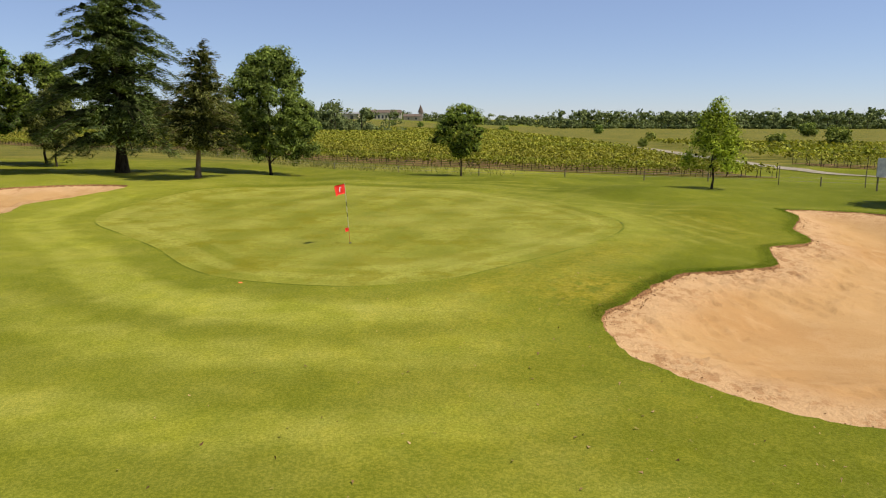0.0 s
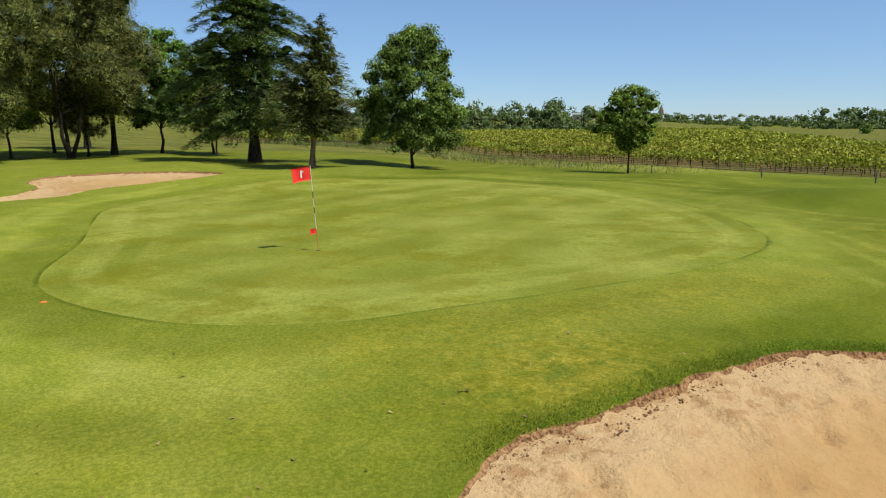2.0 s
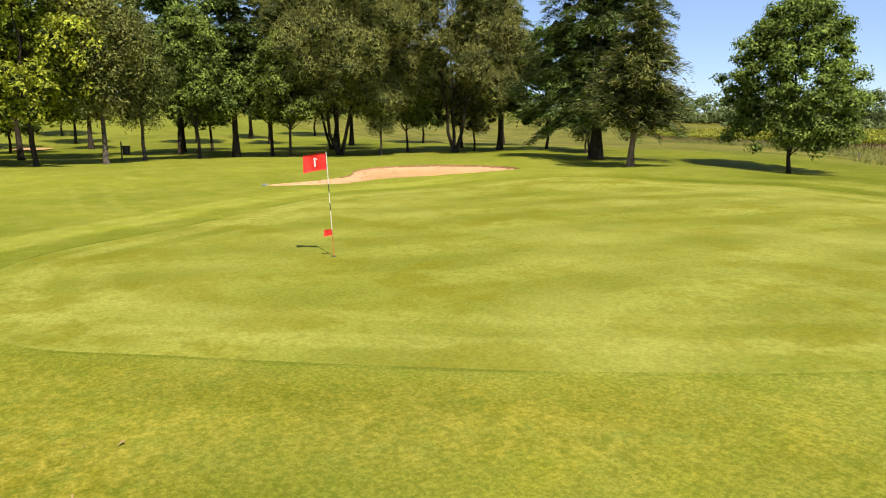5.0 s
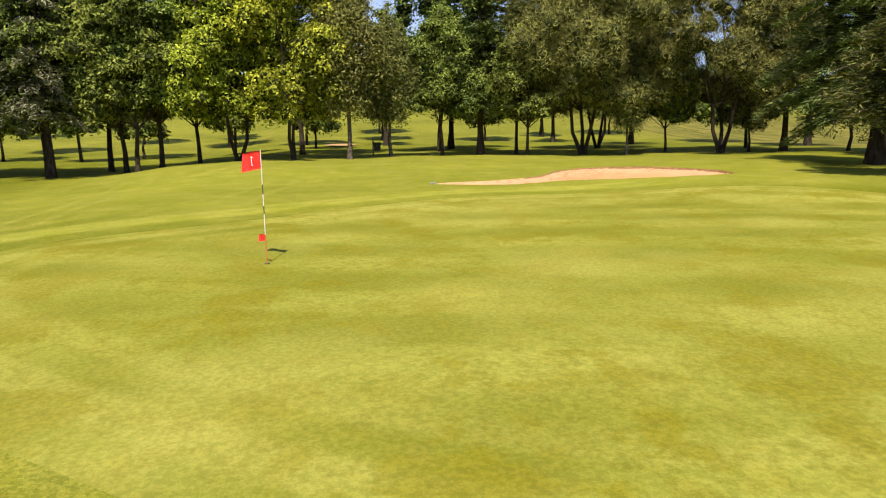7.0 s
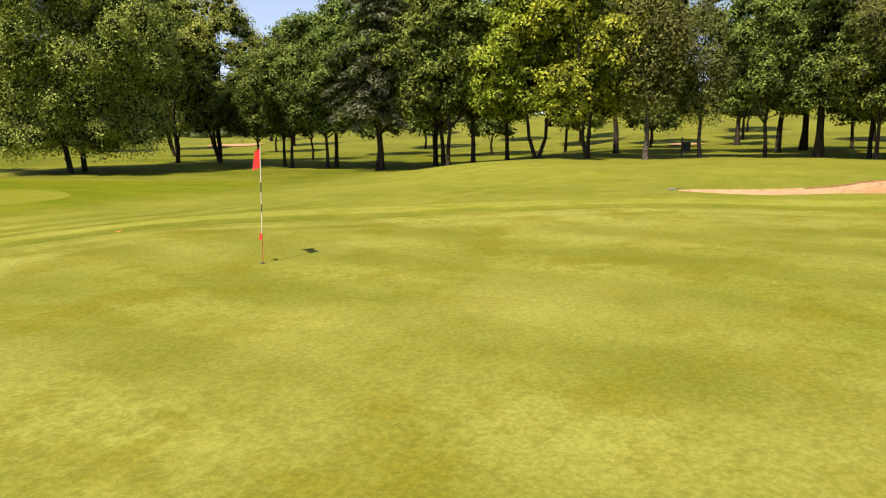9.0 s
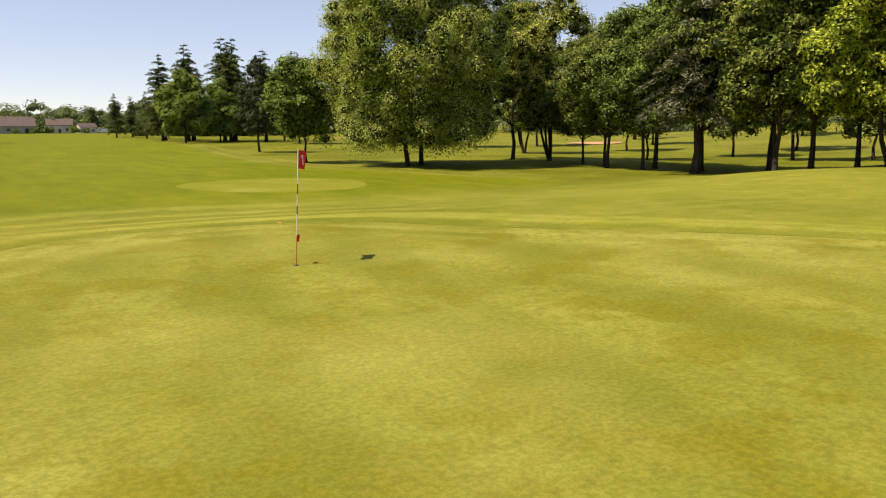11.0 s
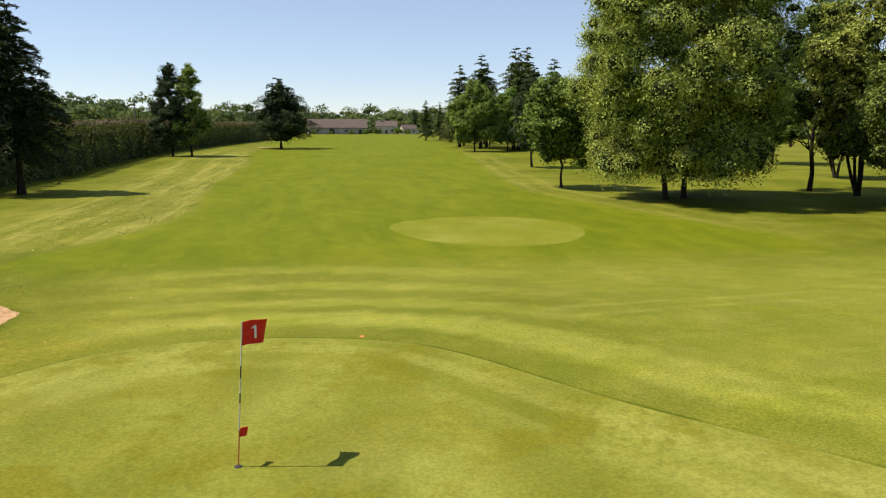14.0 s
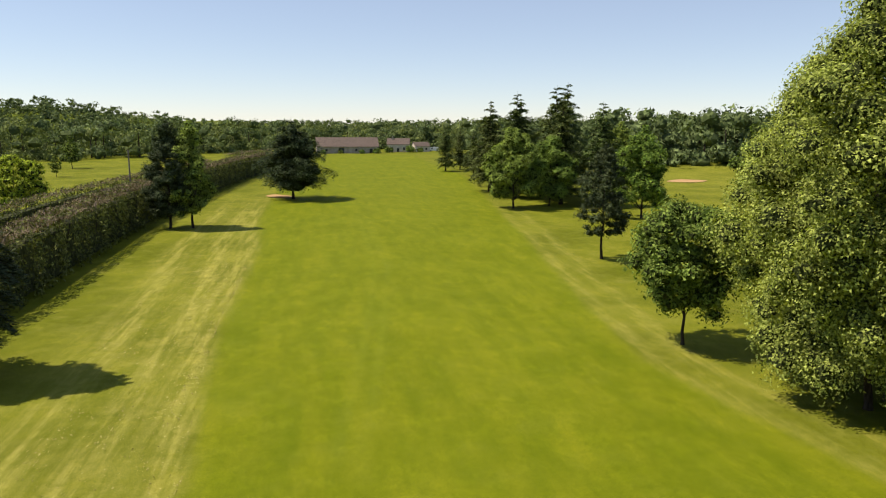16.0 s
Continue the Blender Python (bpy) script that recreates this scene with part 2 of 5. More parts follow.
SAND = sand_material()
LIP = plain("bare earth and dry thatch", (0.10, 0.045, 0.020), (0.38, 0.205, 0.092), 18, 0.95, 0.1, 0.8, 0.05)
BARK = plain("dark bark", (0.024, 0.018, 0.012), (0.062, 0.047, 0.033), 6, 0.95, 0.1, 0.9, 0.05, (1, 1, 0.25))
PINE_BARK = plain("pine bark", (0.10, 0.065, 0.04), (0.21, 0.15, 0.10), 5, 0.95, 0.1, 0.9, 0.06, (1, 1, 0.3))
BIRCH_BARK = plain("birch bark", (0.045, 0.035, 0.026), (0.15, 0.125, 0.095), 4, 0.85, 0.1, 0.5, 0.03, (1, 1, 2.0))
OAK_LEAF = leaf_material("oak leaf", (0.036, 0.062, 0.011), (0.110, 0.142, 0.028))
DARK_LEAF = leaf_material("dark broad leaf", (0.036, 0.060, 0.010), (0.130, 0.160, 0.030))
MAPLE_LEAF = leaf_material("maple leaf", (0.036, 0.070, 0.010), (0.108, 0.146, 0.022))
BRIGHT_LEAF = leaf_material("bright yellow-green leaf", (0.070, 0.104, 0.008), (0.222, 0.250, 0.026), amount=0.45)
FRESH_LEAF = leaf_material("fresh green leaf", (0.058, 0.096, 0.016), (0.138, 0.190, 0.036), amount=0.4)
WILLOW_LEAF = leaf_material("young yellow-green leaf", (0.092, 0.138, 0.013), (0.225, 0.265, 0.028), amount=0.45)
SILVER_LEAF = leaf_material("silvery poplar leaf", (0.062, 0.082, 0.014), (0.232, 0.252, 0.056), amount=0.5)
BIRCH_LEAF = leaf_material("birch leaf", (0.042, 0.050, 0.011), (0.130, 0.132, 0.036), amount=0.35)
CEDAR_NEEDLE = leaf_material("cedar needles", (0.018, 0.035, 0.008), (0.092, 0.115, 0.030), 0.75, 0.12, 0.2)
BLUE_NEEDLE = leaf_material("blue cedar needles", (0.040, 0.050, 0.026), (0.112, 0.118, 0.066), 0.75, 0.12, 0.2)
PINE_NEEDLE = leaf_material("pine needles", (0.028, 0.034, 0.008), (0.148, 0.146, 0.036), 0.75, 0.12, 0.2)
DARK_PINE = leaf_material("dark pine needles", (0.022, 0.032, 0.008), (0.094, 0.104, 0.028), 0.75, 0.08, 0.2)
SPRUCE_NEEDLE = leaf_material("dark spruce needles", (0.012, 0.021, 0.007), (0.042, 0.056, 0.022), 0.75, 0.12, 0.15)
HEDGE_LEAF = leaf_material("hedge leaf", (0.046, 0.054, 0.013), (0.086, 0.094, 0.026), amount=0.3)
REED = leaf_material("dry brown hedge tops", (0.058, 0.047, 0.026), (0.155, 0.122, 0.076), amount=0.25)
VINE_LEAF = leaf_material("vine leaf", (0.066, 0.078, 0.010), (0.190, 0.186, 0.026), amount=0.4)
WOOD_LEAF = leaf_material("far woodland leaf", (0.048, 0.068, 0.022), (0.096, 0.118, 0.042), amount=0.25)
TALL_GRASS = leaf_material("uncut meadow grass", (0.055, 0.075, 0.015), (0.150, 0.145, 0.045), amount=0.3)
LIP_GRASS = leaf_material("dark bunker edge grass", (0.056, 0.090, 0.008), (0.130, 0.160, 0.014), amount=0.3)
# darker than the hedge leaves: inner shade put into the colour
HEDGE_SHADE = plain("hedge filling with shade in its dark colour", (0.030, 0.036, 0.012), (0.075, 0.080, 0.030), 3.0, 0.9, 0.1, 0.9, 0.1)
# shade inside the crowns is put into this dark colour
CROWN_SHADE = plain("crown filling with shade in its dark colour", (0.020, 0.026, 0.008), (0.048, 0.058, 0.017), 5.0, 0.95, 0.05, 1.0, 0.1)
WOOD_HEART = plain("inner leaves of far woods", (0.052, 0.072, 0.024), (0.104, 0.132, 0.046), 0.35, 0.9, 0.05, 1.0, 0.3)
GREY_WOOD = plain("grey weathered post", (0.10, 0.085, 0.065), (0.22, 0.19, 0.15), 10, 0.9, 0.1)
DIRT = plain("red vineyard soil", (0.17, 0.085, 0.042), (0.30, 0.17, 0.09), 1.2, 0.95, 0.1, 0.7, 0.05)
TRACK = plain("pale gravel track", (0.20, 0.17, 0.12), (0.32, 0.28, 0.21), 1.5, 0.95, 0.1)
RED_CLOTH = plain("red flag cloth", (0.62, 0.022, 0.016), (0.74, 0.040, 0.025), 20, 0.7, 0.2)
WHITE_PAINT = plain("white paint", (0.74, 0.74, 0.72), (0.82, 0.82, 0.80), 12, 0.5, 0.4)
RUSTY_PAINT = plain("worn orange-red pole paint", (0.36, 0.10, 0.03), (0.50, 0.17, 0.05), 9, 0.6, 0.3)
POLE_PAINT = plain("cream pole paint", (0.50, 0.48, 0.38), (0.60, 0.58, 0.48), 12, 0.5, 0.4)
DARK_PAINT = plain("black paint", (0.02, 0.02, 0.02), (0.05, 0.045, 0.04), 12, 0.5, 0.4)
ORANGE_PAINT = plain("orange paint", (0.72, 0.13, 0.02), (0.82, 0.20, 0.03), 12, 0.5, 0.4)
ROOF_TILE = plain("old red roof tiles", (0.090, 0.066, 0.050), (0.155, 0.116, 0.090), 1.5, 0.9, 0.2)
STONE = plain("pale limestone wall", (0.30, 0.25, 0.18), (0.46, 0.40, 0.31), 0.8, 0.9, 0.2)
CREAM = plain("cream render", (0.50, 0.44, 0.34), (0.62, 0.56, 0.46), 0.5, 0.9, 0.2)
GLASS_DARK = plain("dark window", (0.015, 0.018, 0.02), (0.04, 0.045, 0.05), 3, 0.2, 0.5)
GREY_SHEET = plain("grey galvanised sheet", (0.24, 0.26, 0.28), (0.38, 0.40, 0.42), 3, 0.5, 0.5)
ASPHALT_GREY = plain("grey metal", (0.2, 0.2, 0.2), (0.3, 0.3, 0.3), 4, 0.6, 0.4)


# ---- helpers for meshes ----
def sst(a, b, v):
    u = np.clip((np.asarray(v, float) - a) / (b - a), 0, 1)
    return u * u * (3 - 2 * u)


def mesh_of(name, verts, faces, mat=None, smooth=False):
    """A mesh from an array of corners and an array of equal-sided faces."""
    me = bpy.data.meshes.new(name)
    verts, faces = np.asarray(verts, np.float32), np.asarray(faces, np.int32)
    n, k = faces.shape
    me.vertices.add(len(verts))
    me.vertices.foreach_set("co", verts.ravel())
    me.loops.add(n * k)
    me.loops.foreach_set("vertex_index", faces.ravel())
    me.polygons.add(n)
    me.polygons.foreach_set("loop_start", np.arange(0, n * k, k, dtype=np.int32))
    me.polygons.foreach_set("use_smooth", np.full(n, smooth))
    me.update(calc_edges=True)
    me.validate()
    if mat:
        me.materials.append(mat)
    return me


def part(name, bm, material, parent, label=""):
    """Links a bmesh, or a mesh, as one object under a thing."""
    me = bm
    if isinstance(bm, bmesh.types.BMesh):
        me = bpy.data.meshes.new(name)
        bmesh.ops.recalc_face_normals(bm, faces=bm.faces)
        bm.to_mesh(me)
        bm.free()
    if material and not me.materials:
        me.materials.append(material)
    ob = new(name, me)
    ob.parent = parent
    return tagged(ob, label)


def box(bm, size, m=Matrix()):
    return bmesh.ops.create_cube(bm, size=1.0, matrix=m @ Matrix.Diagonal((*size, 1)))["verts"]


def rod(bm, a, b, r0, r1=None, sides=8):
    a, b = Vector(a), Vector(b)
    q = (b - a).to_track_quat("Z", "Y").to_matrix().to_4x4()
    m = Matrix.Translation((a + b) / 2) @ q
    return bmesh.ops.create_cone(bm, cap_ends=True, segments=sides, radius1=r0, radius2=r0 if r1 is None else r1, depth=(b - a).length, matrix=m)["verts"]


def tubes(lines, sides=7):
    """Tapered tubes along lines of (points, radii): corners and quads."""
    V, F, base = [], [], 0
    ang = np.linspace(0, 2 * np.pi, sides, endpoint=False)
    for pts, rad in lines:
        pts = np.asarray(pts, float)
        tan = np.gradient(pts, axis=0)
        tan /= np.linalg.norm(tan, axis=1)[:, None] + 1e-9
        ref = np.where(np.abs(tan[:, 2:3]) < 0.9, np.array([[0, 0, 1.0]]), np.array([[1.0, 0, 0]]))
        u = np.cross(tan, ref)
        u /= np.linalg.norm(u, axis=1)[:, None] + 1e-9
        w = np.cross(tan, u)
        ring = pts[:, None] + np.asarray(rad)[:, None, None] * (u[:, None] * np.cos(ang)[None, :, None] + w[:, None] * np.sin(ang)[None, :, None])
        V.append(ring.reshape(-1, 3))
        i = np.arange(len(pts) - 1)[:, None] * sides
        j = np.arange(sides)[None, :]
        a, b = base + i + j, base + i + (j + 1) % sides
        F.append(np.stack([a, b, b + sides, a + sides], -1).reshape(-1, 4))
        base += len(pts) * sides
    return np.concatenate(V), np.concatenate(F)


def unit(a):
    return a / (np.linalg.norm(a, axis=-1, keepdims=True) + 1e-9)


def blades(P, N, T, size, aspect):
    """A pointed leaf at each P, facing N, pointing along T: corners and triangles."""
    T = unit(T - N * np.sum(T * N, -1, keepdims=True))
    B = np.cross(N, T) * aspect
    s = np.asarray(size).reshape(-1, 1) * np.ones((len(P), 1))
    V = np.stack([P - T * s + B * s, P + T * s, P - T * s - B * s], 1).reshape(-1, 3)
    return V, np.arange(len(P) * 3).reshape(-1, 3)


# ---- plan of the course ----
def smooth_outline(points, step=0.3):
    """A closed smooth outline through the corners of a plan."""
    p = np.array(points, float)
    a, b, c, d = (np.roll(p, k, 0) for k in (1, 0, -1, -2))
    out = []
    for i in range(len(p)):
        n = max(2, int(np.linalg.norm(c[i] - b[i]) / step))
        for u in np.arange(n) / n:
            out.append(0.5 * (2 * b[i] + (c[i] - a[i]) * u + (2 * a[i] - 5 * b[i] + 4 * c[i] - d[i]) * u * u + (3 * b[i] - a[i] - 3 * c[i] + d[i]) * u ** 3))
    return np.array(out)


def inside(poly, P):
    x, y = P[:, 0], P[:, 1]
    res = np.zeros(len(P), bool)
    q = np.roll(poly, -1, 0)
    for (x0, y0), (x1, y1) in zip(poly, q):
        if y0 != y1:
            res ^= ((y0 > y) != (y1 > y)) & (x < (x1 - x0) * (y - y0) / (y1 - y0) + x0)
    return res


def distance(poly, P):
    """Distance from each P to an outline; negative within it."""
    best = np.full(len(P), 1e9)
    q = np.roll(poly, -1, 0)
    for a, b in zip(poly, q):
        ab = b - a
        u = np.clip(((P - a) @ ab) / (ab @ ab + 1e-12), 0, 1)
        best = np.minimum(best, np.linalg.norm(P - a - u[:, None] * ab, axis=1))
    return np.where(inside(poly, P), -best, best)


def ragged(line, amount, seed):
    """Small crumbled steps along an outline."""
    r = np.random.default_rng(seed)
    d = np.roll(line, -1, 0) - np.roll(line, 1, 0)
    d = unit(np.stack([d[:, 1], -d[:, 0]], 1))
    w = r.normal(size=len(line))
    w = w + 0.8 * np.roll(w, 1) + 0.6 * np.roll(w, 2) + 0.4 * np.roll(w, 3)
    return line + d * (w * amount)[:, None]


GREEN_LINE = smooth_outline([(-7.4, 20.6), (-5.4, 19.2), (-2.4, 18.65), (0.1, 19.4), (1.7, 20.9), (3.3, 22.65), (5.0, 24.65), (6.5, 26.8), (7.4, 29.2), (7.4, 32.0), (6.3, 36.2), (3.8, 41),
                             (-0.5, 45), (-6, 47), (-10.4, 45.6), (-14.0, 41.6), (-15.6, 37), (-15.8, 33), (-14.6, 29.8), (-12.3, 26.9), (-9.8, 24)])
SAND_EAST = smooth_outline([(3.71, 16.22), (4.61, 17.3), (5.84, 18.98), (7.15, 20.41), (9.05, 21.2), (10.5, 22.0), (11.4, 24.5), (13.1, 25.3), (13.8, 26.6), (14.2, 28.6), (15.6, 31), (16.2, 33.6), (18.4, 34.2), (21, 32), (22.5, 27), (22, 20), (18, 13), (12, 10), (7.06, 10.85), (5.05, 12.25), (3.74, 14.24)], 0.12)
SAND_WEST = smooth_outline([(-22.3, 30.3), (-20.6, 33.2), (-21.2, 35.8), (-20.1, 38.0), (-19.1, 40), (-18.7, 41.8), (-19.3, 43.2), (-21.6, 43.5), (-25.0, 41.9), (-28.0, 39.3),
                            (-26.9, 37.2), (-24.8, 35.9), (-23.2, 33.4)], 0.15)
APRON_LINE = smooth_outline([(-8.4, -3), (-9.4, -5.8), (-12.5, -7.6), (-16, -7.2), (-18.6, -4.4), (-18.6, -0.6), (-16.4, 2.8), (-13, 3.4), (-9.8, 1.4)])


def land(x, y):
    """Height of the land without bunkers."""
    x, y = np.asarray(x, float), np.asarray(y, float)
    z = -0.62 * sst(21, 9, y) * sst(-80, -45, y)
    z = z + 0.3 * sst(-60, -110, y) + 1.5 * sst(-150, -320, y)
    z = z - 0.35 * sst(50, 64, y) * sst(-40, -10, x) + 0.35 * sst(50, 64, y) * sst(-40, -10, x) * sst(70, 110, y)
    z = z + 4.6 * sst(200, 520, y) * sst(60, -60, x)
    west = np.maximum(sst(8, 14, y) * sst(-23, -33, x), sst(34, 43, y) * sst(-9, -15.5, x) * (1 - sst(52, 58, y) * sst(-22, -14, x)))
    z = z + 0.42 * west * sst(120, 80, y)
    z = z + 9.0 * sst(-72, -215, x) * sst(-140, 10, y) * sst(420, 150, y)
    z = z + 5 * sst(-80, -170, x) * sst(-150, -240, y)
    # mounds behind and beside the green
    for mx, my, r, a in ((11.5, 42, 4.5, 0.45), (5, 50, 5, 0.35), (-6, 52, 6, 0.2), (13.5, 33, 3.0, 0.35), (9.6, 21.6, 4.0, -0.17), (-27, 49, 5, 0.15)):
        z = z + a * np.exp(-((x - mx) ** 2 + (y - my) ** 2) / (2 * (r * 0.6) ** 2))
    # wooded hills far to the south and west
    d = np.hypot(x, y)
    ridge = 0.75 + 0.25 * np.sin(x * 0.006 + 1.0) + 0.12 * np.sin(x * 0.017 + y * 0.004)
    z = z + ridge * (8 + 25 * sst(60, 330, x)) * sst(-380, -780, y)
    z = z + 16 * sst(-330, -900, x) * sst(500, -100, y)
    z = z + 5 * sst(500, 1500, d) * sst(0, 600, y)
    return z + 0.05 * np.sin(x * 0.37 + 0.6 * np.sin(y * 0.21)) * np.sin(y * 0.29) * sst(16, 30, d)


def sand_drop(x, y, inner):
    """How far the sand lies under the land, by the distance within its edge."""
    lip = 0.025 + np.where(x > -5, 0.07 * sst(15.0, 18.5, y) * sst(36, 31, y), 0.05 * sst(38, 41, y) + 0.03)
    deep = np.where(x > -5, 0.62 * sst(11, 16, y) + 0.12, 0.30)
    return lip * sst(0, 0.06, inner) + deep * sst(0.1, 3.6, inner)


# ---- the land: near part cut along its outlines, far part a widening grid ----
from mathutils.geometry import delaunay_2d_cdt

X0, X1, Y0, Y1 = -44, 28, -16, 68
rng = np.random.default_rng(4)
SAND_EAST, SAND_WEST = ragged(SAND_EAST, 0.022, 1), ragged(SAND_WEST, 0.03, 2)
loops = []
for line in (GREEN_LINE, APRON_LINE, SAND_EAST, SAND_WEST):
    loops.append(line)
for line in (SAND_EAST, SAND_WEST):
    nrm = np.roll(line, -1, 0) - np.roll(line, 1, 0)
    nrm = unit(np.stack([nrm[:, 1], -nrm[:, 0]], 1))
    probe = inside(line, line + nrm * 0.05)
    loops.append(line + np.where(probe[:, None], nrm, -nrm) * ((0.045 if line is SAND_EAST else 0.06) + 0.014 * np.sin(np.arange(len(line)) * 1.9) + 0.018 * np.sin(np.arange(len(line)) * 0.37))[:, None])
half = np.arange(X0, X1, 0.5)
edge = [(x, Y0) for x in half] + [(X1, y) for y in range(Y0, Y1)] + [(X1 + X0 - x, Y1) for x in half] + [(X0, y) for y in range(Y1, Y0, -1)]
loops.append(np.array(edge, float))
gx, gy = np.meshgrid(np.arange(X0 + 0.6, X1 - 0.3, 0.5), np.arange(Y0 + 0.6, Y1 - 0.3, 0.5))
grid = np.stack([gx.ravel(), gy.ravel()], 1)
grid += rng.uniform(-0.12, 0.12, grid.shape)
# finer steps on the trodden sand below the green
sx, sy = np.meshgrid(np.arange(4.2, 17.0, 0.13), np.arange(12.5, 31.0, 0.13))
face = np.stack([sx.ravel(), sy.ravel()], 1) + rng.uniform(-0.04, 0.04, (sx.size, 2))
depth_in = -distance(SAND_EAST[::2], face)
face = face[(depth_in > 0.14) & (depth_in < 3.2)]
old = inside(SAND_EAST, grid) & (-distance(SAND_EAST[::2], grid) < 3.3) & (grid[:, 0] < 17.2) & (grid[:, 1] > 12.3) & (grid[:, 1] < 31.2)
grid = np.concatenate([grid[~old], face])
clear = np.ones(len(grid), bool)
for line in loops[:-1]:
    lo, hi = line.min(0) - 1, line.max(0) + 1
    near = np.all((grid > lo) & (grid < hi), axis=1)
    clear[near] &= np.abs(distance(line, grid[near])) > 0.12
grid = grid[clear]
pts, edges, base = [], [], 0
for line in loops:
    n = len(line)
    pts.append(line)
    edges += [(base + i, base + (i + 1) % n) for i in range(n)]
    base += n
pts = np.concatenate(pts + [grid])
cv, _, cf, *_ = delaunay_2d_cdt([Vector(p) for p in pts], edges, [], 0, 1e-5)
cv = np.array([tuple(v) for v in cv])
cf = np.array([f for f in cf if len(f) == 3])
mid = cv[cf].mean(1)
keep = (mid[:, 0] > X0) & (mid[:, 0] < X1) & (mid[:, 1] > Y0) & (mid[:, 1] < Y1)
cf, mid = cf[keep], mid[keep]
area = np.cross(cv[cf[:, 1]] - cv[cf[:, 0]], cv[cf[:, 2]] - cv[cf[:, 0]])
cf[area < 0] = cf[area < 0][:, ::-1]
zone = np.zeros(len(cf), int)
zone[inside(GREEN_LINE, mid)] = 1
zone[inside(APRON_LINE, mid)] = 2
for k, (outer, inner_line) in enumerate(((SAND_EAST, loops[4]), (SAND_WEST, loops[5]))):
    zone[inside(outer, mid)] = 5 + k
    zone[inside(inner_line, mid)] = 3 + k
    soft = (zone == 5 + k) & ((mid[:, 1] < 14.6) if k == 0 else (mid[:, 1] < 38.5) & (mid[:, 0] > -24))
    zone[soft] = 3 + k
z = land(cv[:, 0], cv[:, 1])
sand_in = np.zeros(len(cv))
for line in (SAND_EAST, SAND_WEST):
    lo, hi = line.min(0) - 1, line.max(0) + 1
    sel = np.where(np.all((cv > lo) & (cv < hi), axis=1))[0]
    d = -distance(line, cv[sel])
    on = d > 0.02
    sand_in[sel[on]] = d[on]
    wob = 0.05 * np.sin(cv[sel, 0] * 2.1 + np.sin(cv[sel, 1] * 1.7)) * np.sin(cv[sel, 1] * 2.4)
    wob = wob + 0.022 * np.sin(cv[sel, 0] * 5.3 + 2 * np.sin(cv[sel, 1] * 1.9)) * np.sin(cv[sel, 1] * 6.1 + np.sin(cv[sel, 0] * 3.3))
    z[sel[on]] -= (sand_drop(cv[sel, 0], cv[sel, 1], d) + wob * sst(0.15, 0.8, d))[on]
    # footprints and slips in the loose face
    dent = np.zeros(len(sel))
    prints = np.random.default_rng(17)
    where = np.where((d > 0.2) & (d < 3.0))[0]
    for q in cv[sel[prints.choice(where, 420)]]:
        a, r = prints.random() * 6.28, prints.uniform(0.07, 0.15)
        u = (cv[sel] - q) @ np.array([math.cos(a), math.sin(a)]) / (1.7 * r)
        w = (cv[sel] - q) @ np.array([-math.sin(a), math.cos(a)]) / r
        g = u * u + w * w
        dent += prints.uniform(0.035, 0.085) * (np.exp(-g) - 0.45 * np.exp(-(np.sqrt(g) - 1.5) ** 2 * 5))
    z[sel[on]] -= (dent * sst(0.1, 0.35, d) * sst(3.3, 2.2, d))[on]
near_v = np.column_stack([cv, z])

FAIR_Y = (-180, -140, -92, -70, -40, -25, -13, -3, 3, 9)
FAIR_L = (8, 7, 7, 5, 5.3, 4.6, 3.4, 5.0, 7.5, 9)
FAIR_R = (-43, -37.5, -31, -28.5, -24.5, -22.8, -25, -27, -28, -28)


